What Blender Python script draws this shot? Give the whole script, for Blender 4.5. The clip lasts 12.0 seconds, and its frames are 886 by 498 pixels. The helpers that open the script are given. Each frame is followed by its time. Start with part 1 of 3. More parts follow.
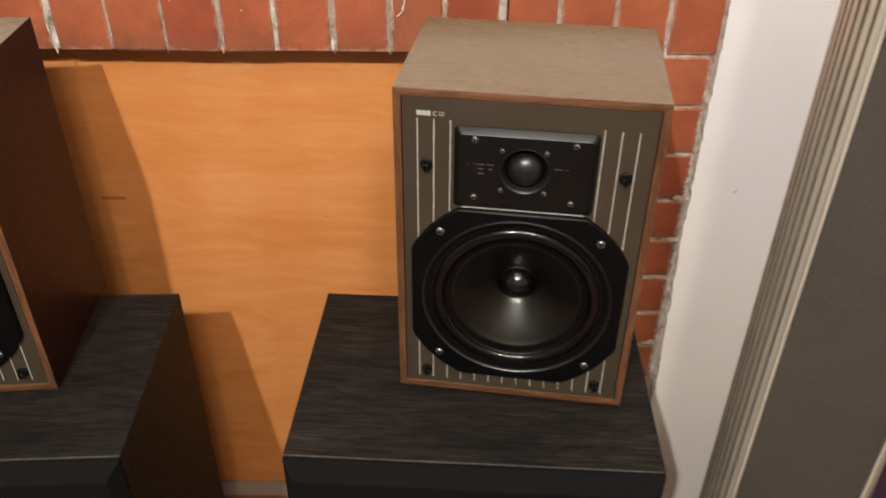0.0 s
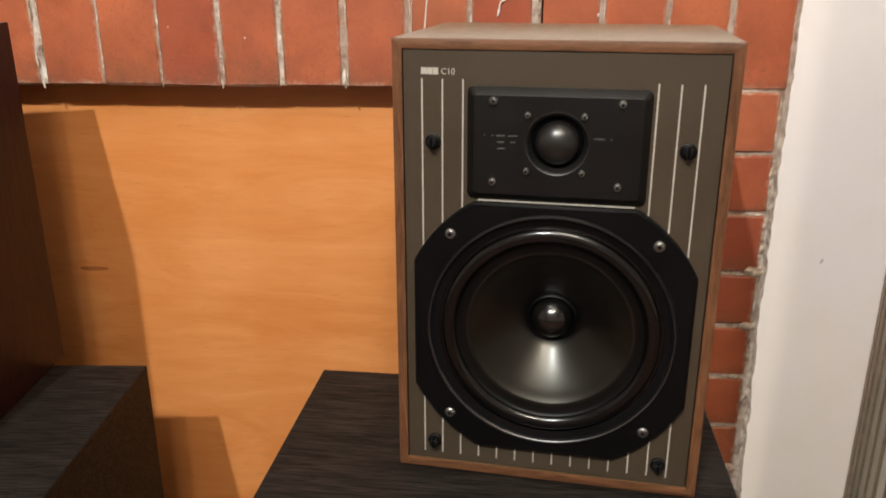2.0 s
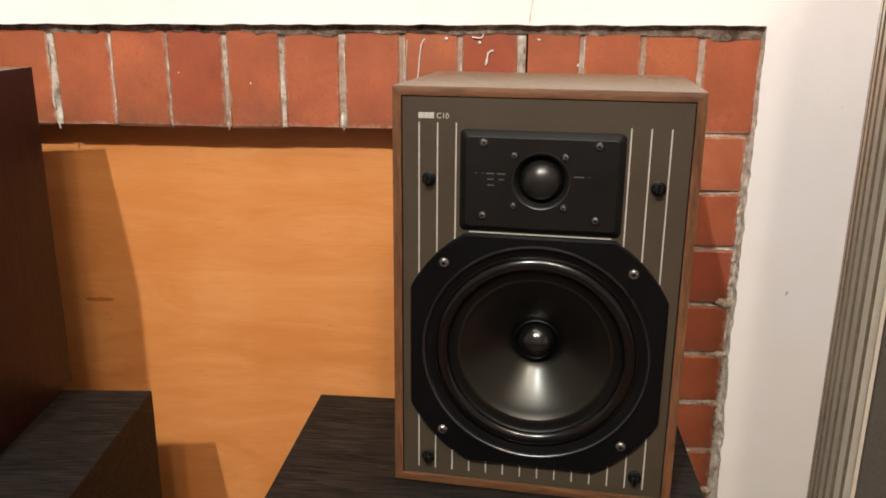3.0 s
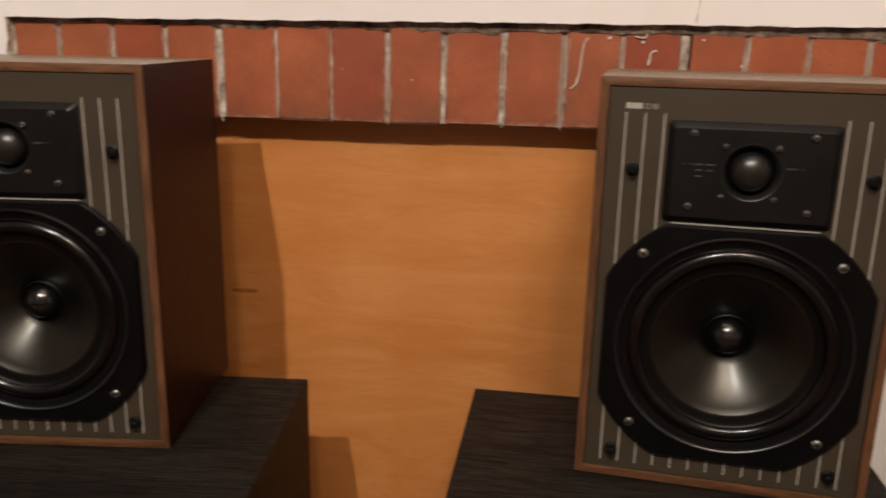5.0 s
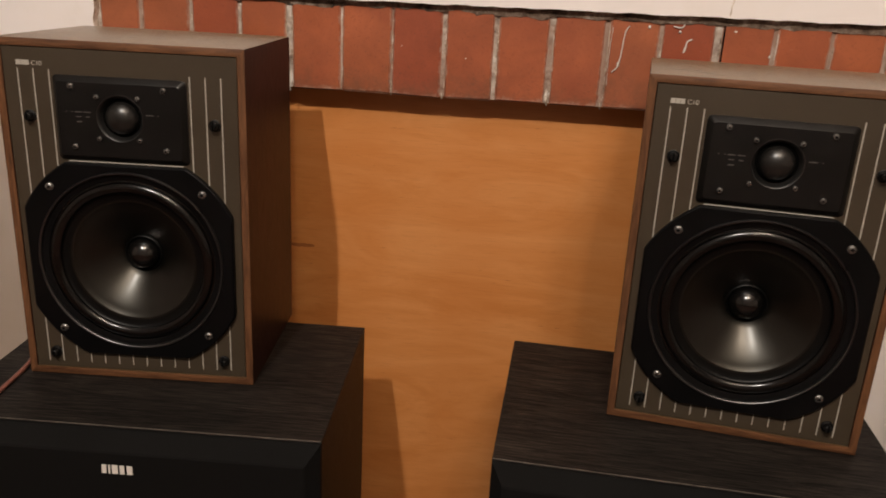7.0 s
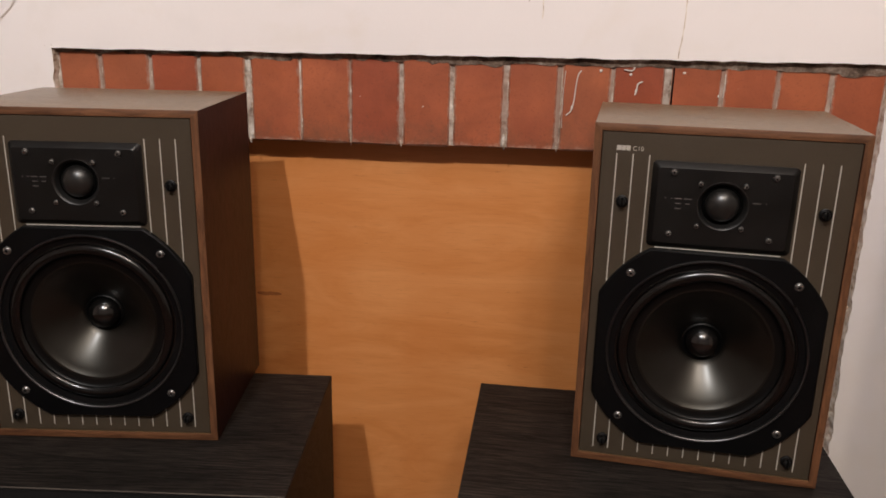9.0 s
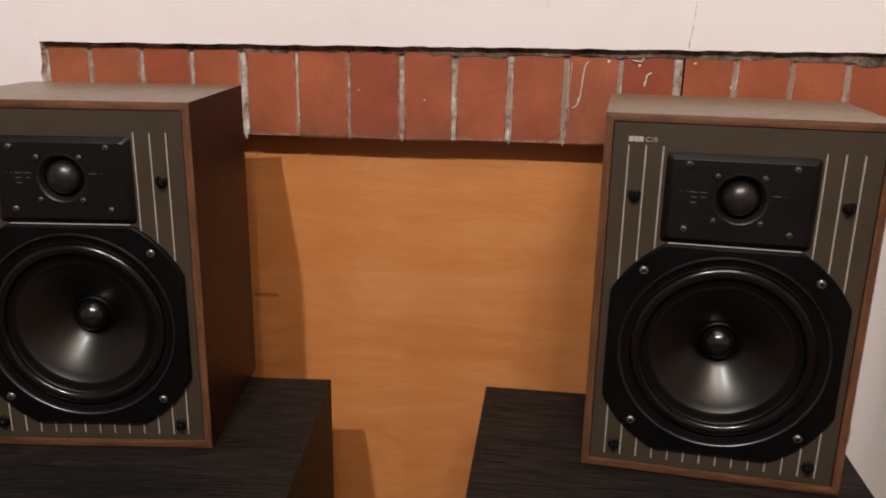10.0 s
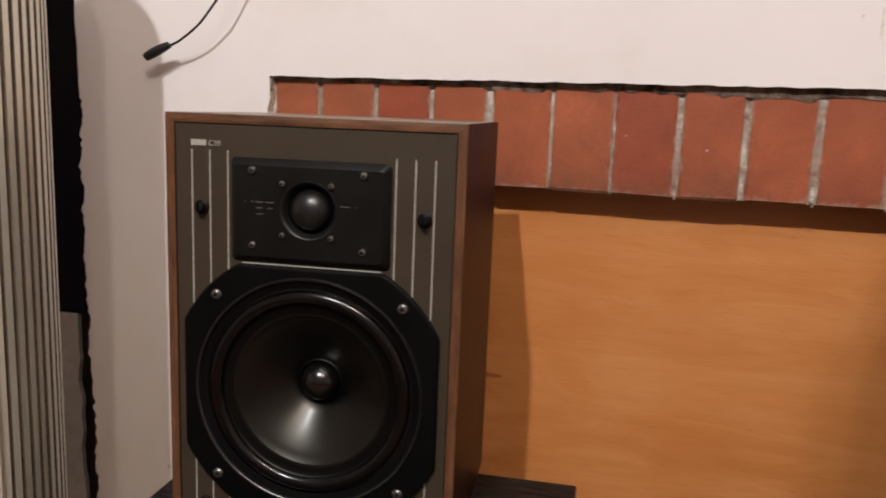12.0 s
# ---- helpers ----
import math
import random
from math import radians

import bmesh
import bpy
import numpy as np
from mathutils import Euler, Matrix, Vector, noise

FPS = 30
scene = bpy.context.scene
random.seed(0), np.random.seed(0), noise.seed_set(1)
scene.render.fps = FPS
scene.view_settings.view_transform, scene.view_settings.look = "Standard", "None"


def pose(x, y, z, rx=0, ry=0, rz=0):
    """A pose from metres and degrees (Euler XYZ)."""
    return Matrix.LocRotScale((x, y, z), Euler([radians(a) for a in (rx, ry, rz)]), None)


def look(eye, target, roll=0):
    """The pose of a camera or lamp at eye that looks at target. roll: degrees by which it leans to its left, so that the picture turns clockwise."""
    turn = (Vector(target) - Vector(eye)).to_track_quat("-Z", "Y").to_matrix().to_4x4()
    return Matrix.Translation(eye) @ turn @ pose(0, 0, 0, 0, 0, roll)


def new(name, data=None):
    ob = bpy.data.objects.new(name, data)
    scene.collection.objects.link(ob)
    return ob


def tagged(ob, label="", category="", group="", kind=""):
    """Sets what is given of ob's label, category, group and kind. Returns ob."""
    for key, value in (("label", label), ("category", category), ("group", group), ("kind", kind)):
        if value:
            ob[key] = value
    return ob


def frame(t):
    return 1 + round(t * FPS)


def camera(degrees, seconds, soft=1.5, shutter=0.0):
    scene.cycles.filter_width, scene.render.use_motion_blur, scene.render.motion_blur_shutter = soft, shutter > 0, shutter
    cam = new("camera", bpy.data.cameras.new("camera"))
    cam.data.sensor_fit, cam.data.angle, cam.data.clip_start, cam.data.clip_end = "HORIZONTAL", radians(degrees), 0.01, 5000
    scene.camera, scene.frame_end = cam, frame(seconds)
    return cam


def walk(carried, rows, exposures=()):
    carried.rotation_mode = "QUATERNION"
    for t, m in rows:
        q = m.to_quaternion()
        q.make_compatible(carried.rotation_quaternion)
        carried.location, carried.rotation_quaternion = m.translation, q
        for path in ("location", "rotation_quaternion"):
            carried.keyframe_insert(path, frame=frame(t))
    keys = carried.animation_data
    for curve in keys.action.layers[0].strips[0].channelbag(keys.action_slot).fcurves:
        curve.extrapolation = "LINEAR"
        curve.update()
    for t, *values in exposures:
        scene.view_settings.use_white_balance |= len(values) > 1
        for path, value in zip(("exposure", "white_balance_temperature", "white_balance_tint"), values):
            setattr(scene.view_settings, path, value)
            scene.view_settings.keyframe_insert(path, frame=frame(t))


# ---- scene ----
cam = camera(57.7, 12.0, soft=1.7, shutter=0.6)
METRES, EYE, TILT, LEAN, TURN = 0.888, 1.08, 0.0, 0.0, -0.2
ROWS = [
    (0.0, 0.0, 0.0, 0.0, 0.32, -34.17, -0.46),
    (0.5, 0.0099, 0.0545, -0.0426, 1.82, -32.48, 2.45),
    (1.0, 0.0515, 0.0943, -0.1362, 4.91, -28.37, 4.32),
    (1.5, 0.0519, 0.0926, -0.1983, 5.05, -22.88, 2.16),
    (2.0, 0.0339, 0.0758, -0.2432, 4.07, -18.91, 0.07),
    (2.5, 0.0334, 0.036, -0.2317, 2.97, -17.06, -0.45),
    (4.5, -0.0527, -0.0012, -0.26, 4.09, -14.51, -0.82),
    (5.0, -0.108, -0.0085, -0.2609, 6.0, -14.67, -1.18),
    (5.5, -0.1624, -0.0262, -0.2626, 8.22, -15.45, -1.78),
    (6.0, -0.202, -0.0446, -0.2523, 8.77, -17.0, -2.91),
    (6.5, -0.1829, -0.0945, -0.2274, 7.16, -18.18, -3.24),
    (7.0, -0.1571, -0.1077, -0.2152, 6.63, -18.41, -2.85),
    (9.0, -0.1288, -0.1081, -0.1905, 5.02, -16.31, -1.25),
    (9.5, -0.128, -0.0878, -0.1955, 4.88, -16.33, -1.16),
    (10.0, -0.1354, -0.0739, -0.2056, 4.92, -16.15, -0.97),
    (10.5, -0.1788, -0.0502, -0.221, 7.26, -14.6, -0.41),
    (11.0, -0.2269, -0.0093, -0.2359, 10.24, -12.38, -0.87),
    (11.5, -0.2687, 0.03, -0.2568, 12.59, -10.63, -1.72),
    (12.0, -0.3007, 0.0645, -0.2781, 14.75, -9.81, -2.19),
]
EXPOSURES = [(0.0, 0.36, 6050, 6), (0.5, 0.53, 5950, 3), (1.0, 0.53, 5950, 2), (2.0, 0.43, 6100, 5), (2.7, 0.40, 6150, 5), (4.5, 0.0, 6500, 9), (5.5, -0.53, 6800, 13), (7.0, -0.38, 6800, 13), (9.0, -0.30, 6150, 13), (10.0, -0.29, 6100, 13), (10.8, -0.41, 6250, 12), (12.0, -0.27, 6050, 12)]
walk(cam, [(t, pose(0, 0, EYE, TILT, LEAN, TURN) @ pose(METRES * x, METRES * y, METRES * z, 90 + pitch, roll, yaw)) for t, x, y, z, yaw, pitch, roll in ROWS], EXPOSURES)

# ---- light: a ceiling bar behind the camera with one shaded spot and two bare bulbs ----
world = bpy.data.worlds.new("world")
world.use_nodes = True
world.node_tree.nodes["Background"].inputs[0].default_value = (1.0, 0.85, 0.7, 1)
world.node_tree.nodes["Background"].inputs[1].default_value = 0.01
scene.world = world
spot = bpy.data.lights.new("spot", "SPOT")
spot.energy, spot.shadow_soft_size, spot.color = 117.0, 0.02, (1.0, 0.965, 0.905)
spot.spot_size, spot.spot_blend = radians(125), 0.35
new("spot", spot).matrix_world = look((-0.459, -0.90, 2.15), (-0.2, 0.75, 0.65))
for x, y, watts in ((0.03, -0.92, 34.0), (0.24, -0.90, 29.0)):
    lamp = bpy.data.lights.new("bulb", "POINT")
    lamp.energy, lamp.shadow_soft_size, lamp.color = watts, 0.055, (1.0, 0.85, 0.675)
    new("bulb", lamp).matrix_world = pose(x, y, 2.15)


# ---- materials ----
class Nodes:
    """A small builder for node materials."""

    def __init__(self, name, rough=0.6, metal=0.0, spec=0.5):
        self.mat = bpy.data.materials.new(name)
        self.mat.use_nodes = True
        self.t = self.mat.node_tree
        self.b = self.t.nodes["Principled BSDF"]
        self.b.inputs["Roughness"].default_value = rough
        self.b.inputs["Metallic"].default_value = metal
        self.b.inputs["Specular IOR Level"].default_value = spec
        self.tc = self.t.nodes.new("ShaderNodeTexCoord")

    def n(self, kind, **ins):
        node = self.t.nodes.new(kind)
        for k, v in ins.items():
            node.inputs[k.replace("_", " ")].default_value = v
        return node

    def link(self, a, b):
        self.t.links.new(a, b)

    def coords(self, scale=(1, 1, 1), rot=(0, 0, 0), shift=False):
        m = self.n("ShaderNodeMapping", Scale=scale, Rotation=rot)
        self.link(self.tc.outputs["Object"], m.inputs["Vector"])
        if shift:
            info = self.t.nodes.new("ShaderNodeObjectInfo")
            mul = self.t.nodes.new("ShaderNodeVectorMath")
            mul.operation = "MULTIPLY_ADD"
            mul.inputs[1].default_value = (37.0, 53.0, 71.0)
            comb = self.t.nodes.new("ShaderNodeCombineXYZ")
            for i in range(3):
                self.link(info.outputs["Random"], comb.inputs[i])
            self.link(comb.outputs[0], mul.inputs[0])
            self.link(m.outputs[0], mul.inputs[2])
            return mul.outputs[0]
        return m.outputs[0]

    def noise(self, vec, scale, detail=4.0, rough=0.6, dist=0.0):
        x = self.n("ShaderNodeTexNoise", Scale=scale, Detail=detail, Roughness=rough, Distortion=dist)
        self.link(vec, x.inputs["Vector"])
        return x.outputs["Fac"]

    def ramp(self, fac, *stops):
        r = self.t.nodes.new("ShaderNodeValToRGB")
        e = r.color_ramp.elements
        while len(e) < len(stops):
            e.new(0.5)
        for el, (p, c) in zip(e, stops):
            el.position = p
            el.color = (*c, 1) if isinstance(c, tuple) else (c, c, c, 1)
        self.link(fac, r.inputs[0])
        return r.outputs[0]

    def mix(self, fac, a, b, how="MIX"):
        m = self.t.nodes.new("ShaderNodeMix")
        m.data_type, m.blend_type = "RGBA", how
        for val, slot in ((fac, m.inputs[0]), (a, m.inputs[6]), (b, m.inputs[7])):
            if isinstance(val, (int, float)):
                slot.default_value = val if slot == m.inputs[0] else (val, val, val, 1)
            elif isinstance(val, tuple):
                slot.default_value = (*val, 1)
            else:
                self.link(val, slot)
        return m.outputs[2]

    def math(self, op, a, b=None):
        node = self.t.nodes.new("ShaderNodeMath")
        node.operation = op
        for slot, val in zip(node.inputs, (a, b)):
            if isinstance(val, (int, float)):
                slot.default_value = val
            elif val is not None:
                self.link(val, slot)
        return node.outputs[0]

    def color(self, out):
        if isinstance(out, tuple):
            self.b.inputs["Base Color"].default_value = (*out, 1)
        else:
            self.link(out, self.b.inputs["Base Color"])
        return self

    def roughness(self, out):
        self.link(out, self.b.inputs["Roughness"])
        return self

    def bump(self, height, strength=0.3, distance=0.001):
        bp = self.n("ShaderNodeBump", Strength=strength, Distance=distance)
        self.link(height, bp.inputs["Height"])
        self.link(bp.outputs[0], self.b.inputs["Normal"])
        return self


def mat_plaster():
    m = Nodes("painted_plaster", 0.75, spec=0.3)
    v = m.coords()
    big, mid, fine = m.noise(v, 2.2, 3), m.noise(v, 14, 5), m.noise(v, 160, 4)
    c = m.ramp(big, (0.3, (0.81, 0.760, 0.748)), (0.7, (0.87, 0.823, 0.814)))
    c = m.mix(m.ramp(mid, (0.55, 0.0), (0.75, 0.35)), c, (0.765, 0.725, 0.71))
    c = m.mix(m.ramp(m.noise(v, 5.5, 4, 0.6, 0.6), (0.60, 0.0), (0.76, 0.35)), c, (0.74, 0.66, 0.56))
    # creamier towards the floor, in uneven clouds: yellowing plus painted-in warm bounce
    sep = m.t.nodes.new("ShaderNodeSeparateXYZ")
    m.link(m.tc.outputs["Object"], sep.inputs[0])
    low_cream = m.math("SUBTRACT", m.math("ADD", m.math("MULTIPLY", big, 0.5), m.math("MULTIPLY", mid, 0.35)), m.math("MULTIPLY", sep.outputs[2], 0.55))
    c = m.mix(m.ramp(low_cream, (-0.0, 0.0), (0.30, 0.65)), c, (0.80, 0.715, 0.60))
    specks = m.ramp(m.noise(v, 55, 2), (0.765, 0.0), (0.80, 0.8))
    c = m.mix(specks, c, (0.38, 0.33, 0.28))
    m.color(c)
    h = m.mix(0.35, mid, fine)
    return m.bump(h, 0.16, 0.003).mat


def mat_plaster_edge():
    m = Nodes("broken_plaster", 0.95, spec=0.1)
    v = m.coords()
    m.color(m.ramp(m.noise(v, 120, 5), (0.30, (0.30, 0.21, 0.14)), (0.42, (0.58, 0.48, 0.37)), (0.54, (0.76, 0.68, 0.58)), (0.68, (0.85, 0.81, 0.75))))
    return m.bump(m.noise(v, 260, 4), 0.6, 0.002).mat


def mat_brick():
    m = Nodes("red_brick", 0.55, spec=0.35)
    v = m.coords(shift=True)
    info = m.t.nodes.new("ShaderNodeObjectInfo")
    base = m.ramp(info.outputs["Random"], (0.0, (0.29, 0.066, 0.030)), (0.35, (0.385, 0.108, 0.044)), (0.65, (0.345, 0.088, 0.037)), (1.0, (0.385, 0.122, 0.055)))
    c = m.mix(1.0, base, m.ramp(m.noise(v, 17, 4, 0.6, 0.5), (0.3, 0.78), (0.7, 1.14)), "MULTIPLY")
    # burnt, duller clouds of the firing and fine speckle
    c = m.mix(m.ramp(m.noise(v, 9, 3, 0.5, 1.0), (0.50, 0.0), (0.72, 0.45)), c, (0.27, 0.062, 0.030))
    c = m.mix(m.ramp(m.noise(v, 420, 2), (0.30, 0.35), (0.42, 0.0)), c, (0.16, 0.045, 0.025))
    sep = m.t.nodes.new("ShaderNodeSeparateXYZ")
    m.link(m.tc.outputs["Generated"], sep.inputs[0])
    off_x = m.math("ABSOLUTE", m.math("SUBTRACT", sep.outputs[0], 0.5))
    off_z = m.math("ABSOLUTE", m.math("SUBTRACT", sep.outputs[2], 0.5))
    rim = m.math("MAXIMUM", off_x, off_z)
    # limey worn rims
    ragged = m.math("ADD", rim, m.math("MULTIPLY", m.math("SUBTRACT", m.noise(v, 85, 6, 0.8), 0.5), 0.20))
    c = m.mix(m.ramp(ragged, (0.455, 0.0), (0.515, 0.62)), c, (0.56, 0.43, 0.34))
    # grimy patches and black specks low on each brick
    low = m.math("MULTIPLY", sep.outputs[2], 0.34)
    soot = m.math("SUBTRACT", m.math("ADD", m.math("MULTIPLY", m.noise(v, 26, 6, 0.72), 0.75), m.math("MULTIPLY", rim, 0.20)), low)
    c = m.mix(m.ramp(soot, (0.36, 0.0), (0.54, 0.55)), c, (0.15, 0.066, 0.036))
    specks = m.math("SUBTRACT", m.noise(v, 230, 5, 0.75), m.math("MULTIPLY", sep.outputs[2], 0.30))
    c = m.mix(m.ramp(specks, (0.50, 0.0), (0.64, 0.38)), c, (0.10, 0.048, 0.028))
    lime = m.ramp(m.noise(v, 24, 6, 0.8, 2.5), (0.665, 0.0), (0.73, 0.35))
    c = m.mix(lime, c, (0.55, 0.40, 0.31))
    m.color(c)
    m.roughness(m.ramp(m.noise(v, 40, 3), (0.3, 0.40), (0.7, 0.70)))
    return m.bump(m.mix(0.5, m.noise(v, 240, 5, 0.7), m.noise(v, 45, 3)), 0.40, 0.0016).mat


def mat_mortar():
    m = Nodes("lime_mortar", 0.9, spec=0.2)
    v = m.coords()
    c = m.ramp(m.noise(v, 45, 5, 0.7), (0.34, (0.19, 0.13, 0.10)), (0.46, (0.47, 0.385, 0.325)), (0.57, (0.58, 0.51, 0.44)), (0.67, (0.76, 0.71, 0.65)))
    c = m.mix(m.ramp(m.noise(m.coords((1, 1, 0.25)), 16, 2), (0.44, 0.0), (0.60, 0.75)), c, (0.30, 0.17, 0.12))
    m.color(c)
    return m.bump(m.noise(v, 190, 5, 0.7), 0.8, 0.003).mat


def mat_smear():
    m = Nodes("lime_smear", 0.8, spec=0.3)
    v = m.coords()
    m.color(m.ramp(m.noise(v, 95, 5, 0.75), (0.34, (0.17, 0.115, 0.085)), (0.46, (0.42, 0.325, 0.245)), (0.57, (0.60, 0.51, 0.42)), (0.68, (0.82, 0.79, 0.74))))
    return m.bump(m.noise(v, 320, 4, 0.7), 0.7, 0.002).mat


def mat_fillet():
    # mortar smear toned down to hold the shade under the plaster lip
    m = Nodes("shaded_mortar", 0.95, spec=0.15)
    v = m.coords()
    m.color(m.ramp(m.noise(v, 38, 6, 0.75), (0.36, (0.045, 0.032, 0.025)), (0.48, (0.15, 0.105, 0.078)), (0.58, (0.27, 0.20, 0.155)), (0.68, (0.50, 0.43, 0.365))))
    return m.bump(m.noise(v, 190, 5, 0.7), 0.9, 0.003).mat


def mat_board():
    m = Nodes("varnished_plywood", 0.42, spec=0.4)
    # rotary-cut veneer: broad cloudy figure, long wavering streaks, fine pores and small dark flecks
    figure = m.noise(m.coords((2.0, 1, 7.5)), 2.6, 5, 0.62, 1.6)
    streak = m.noise(m.coords((2.4, 1, 46)), 2.2, 6, 0.70, 0.5)
    pores = m.noise(m.coords((14, 1, 330)), 2.2, 3, 0.6)
    c = m.ramp(figure, (0.30, (0.565, 0.208, 0.054)), (0.5, (0.630, 0.250, 0.074)), (0.72, (0.69, 0.298, 0.099)))
    c = m.mix(m.ramp(streak, (0.53, 0.0), (0.74, 0.32)), c, (0.53, 0.180, 0.042))
    c = m.mix(m.ramp(streak, (0.27, 0.30), (0.44, 0.0)), c, (0.72, 0.315, 0.100))
    c = m.mix(m.ramp(pores, (0.30, 0.28), (0.46, 0.0)), c, (0.38, 0.130, 0.034))
    sheets = m.noise(m.coords((7.0, 1, 0.5)), 1.3, 2, 0.4)
    c = m.mix(m.ramp(sheets, (0.44, 0.0), (0.60, 0.28)), c, (0.55, 0.190, 0.045))
    flecks = m.ramp(m.noise(m.coords((11, 1, 62)), 3.2, 4, 0.7), (0.655, 0.0), (0.74, 0.55))
    c = m.mix(flecks, c, (0.29, 0.098, 0.028))
    m.color(c)
    m.roughness(m.ramp(figure, (0.3, 0.36), (0.7, 0.50)))
    return m.bump(m.mix(0.5, pores, streak), 0.10, 0.0006).mat


def mat_walnut(name, dark, light, stretch, rough, spec=0.3, pore=0.55):
    m = Nodes(name, rough, spec=spec)
    v = m.coords(stretch, shift=True)
    g = m.noise(v, 5, 6, 0.65, 0.8)
    pores = m.noise(m.coords(tuple(s * 3.5 for s in stretch)), 9, 3)
    c = m.ramp(g, (0.3, dark), (0.7, light))
    c = m.mix(m.ramp(pores, (0.30, pore), (0.42, 0.0)), c, tuple(k * 0.35 for k in dark))
    m.color(c)
    m.roughness(m.ramp(pores, (0.3, rough + 0.15), (0.6, rough)))
    return m.bump(pores, 0.12, 0.0004).mat


def mat_black_ash():
    m = Nodes("black_ash_vinyl", 0.5, spec=0.16)
    g = m.noise(m.coords((11.0, 170, 170), shift=True), 2.8, 5, 0.72, 0.35)
    band = m.noise(m.coords((2.0, 16, 16), shift=True), 2.0, 4, 0.6, 0.8)
    c = m.ramp(g, (0.34, (0.0025, 0.0021, 0.0019)), (0.47, (0.0105, 0.0086, 0.0074)), (0.60, (0.0235, 0.0192, 0.0160)), (0.78, (0.060, 0.049, 0.040)))
    m.color(m.mix(1.0, c, m.ramp(band, (0.32, 0.60), (0.68, 1.16)), "MULTIPLY"))
    m.roughness(m.ramp(g, (0.35, 0.68), (0.6, 0.44)))
    return m.bump(g, 0.55, 0.0008).mat


def mat_plain(name, col, rough, metal=0.0, grain=300.0, amount=0.15, spec=0.5, bump=0.0):
    m = Nodes(name, rough, metal, spec)
    v = m.coords()
    f = m.noise(v, grain, 3)
    dust = m.noise(v, 18, 4)
    lo, hi = tuple(k * (1 - amount) for k in col), tuple(min(1, k * (1 + amount)) for k in col)
    m.color(m.mix(0.5, m.ramp(f, (0.3, lo), (0.7, hi)), m.ramp(dust, (0.3, lo), (0.7, hi))))
    m.roughness(m.ramp(dust, (0.3, max(0.03, rough - 0.05)), (0.7, min(1, rough + 0.07))))
    if bump:
        m.bump(f, bump, 0.0004)
    return m.mat


def mat_grille_cloth():
    m = Nodes("grille_cloth", 0.9, spec=0.15)
    v = m.coords()
    f = m.noise(v, 900, 2)
    m.color(m.mix(0.5, m.ramp(f, (0.3, (0.035, 0.030, 0.025)), (0.7, (0.075, 0.064, 0.053))), m.ramp(m.noise(v, 9, 3), (0.3, (0.045, 0.038, 0.032)), (0.7, (0.065, 0.056, 0.046)))))
    return m.bump(f, 0.4, 0.0006).mat


def mat_tile():
    m = Nodes("terracotta_tile", 0.5)
    v = m.coords(shift=True)
    m.color(m.ramp(m.noise(v, 11, 5), (0.3, (0.090, 0.036, 0.022)), (0.7, (0.150, 0.064, 0.040))))
    return m.bump(m.noise(v, 120, 4), 0.2, 0.001).mat


FILLET = mat_fillet()
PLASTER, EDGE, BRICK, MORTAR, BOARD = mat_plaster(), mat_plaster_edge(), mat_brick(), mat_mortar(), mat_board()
# one veneer in two tones: side shade and top light put into the colour
WALNUT_SHADED = mat_walnut("walnut_veneer_shaded", (0.0085, 0.0019, 0.0015), (0.037, 0.0082, 0.0050), (42, 42, 2.4), 0.42, 0.24)
WALNUT_LIT = mat_walnut("walnut_veneer_lit", (0.118, 0.071, 0.031), (0.158, 0.098, 0.045), (2.4, 34, 34), 0.26, 0.55, 0.20)
RIM_LEVEL = mat_walnut("walnut_edge_level", (0.052, 0.0205, 0.0085), (0.168, 0.073, 0.032), (5, 42, 42), 0.47)
RIM_UPRIGHT = mat_walnut("walnut_edge_upright", (0.052, 0.0205, 0.0085), (0.168, 0.073, 0.032), (42, 42, 5), 0.47)
ASH = mat_black_ash()
BAFFLE = mat_plain("bronze_grey_baffle", (0.0435, 0.0320, 0.0200), 0.46, 0.0, 700, 0.14, 0.4)
PLASTIC = mat_plain("black_plastic", (0.0038, 0.0036, 0.0034), 0.36, 0.0, 500, 0.25, 0.32, 0.15)
PEG = mat_plain("dull_black_nylon", (0.0030, 0.0027, 0.0026), 0.5, 0.0, 500, 0.25, 0.25)
FRAME_BLACK = mat_plain("black_cast_frame", (0.0014, 0.0015, 0.0018), 0.42, 0.0, 600, 0.25, 0.16, 0.25)
RUBBER = mat_plain("black_rubber_surround", (0.0012, 0.0012, 0.0013), 0.19, 0.0, 200, 0.15, 0.50)
LIP = mat_plain("glossy_black_lip", (0.004, 0.004, 0.004), 0.30, 0.0, 200, 0.15, 1.0)
CONE = mat_plain("black_polypropylene_cone", (0.0012, 0.0012, 0.0010), 0.37, 0.0, 300, 0.2, 0.36)
CONE.node_tree.nodes["Principled BSDF"].inputs["Specular Tint"].default_value = (1.0, 0.94, 0.80, 1)
CONE.node_tree.nodes["Principled BSDF"].inputs["Coat Weight"].default_value = 0.34
CONE.node_tree.nodes["Principled BSDF"].inputs["Coat Roughness"].default_value = 0.25
EDGE_BLACK = mat_plain("matt_black_edge", (0.0011, 0.0011, 0.0011), 0.42, 0.0, 300, 0.2, 0.18)
DOME = mat_plain("grey_black_dome", (0.0075, 0.0072, 0.0066), 0.33, 0.0, 300, 0.15, 0.6)
HORN = mat_plain("satin_black_horn", (0.0075, 0.0072, 0.0068), 0.42, 0.0, 300, 0.15, 0.5)
CAP = mat_plain("glossy_dust_cap", (0.0028, 0.0027, 0.0026), 0.15, 0.0, 200, 0.15, 0.75)
STEEL = mat_plain("dull_steel_screw", (0.20, 0.20, 0.195), 0.24, 0.9, 300, 0.2)
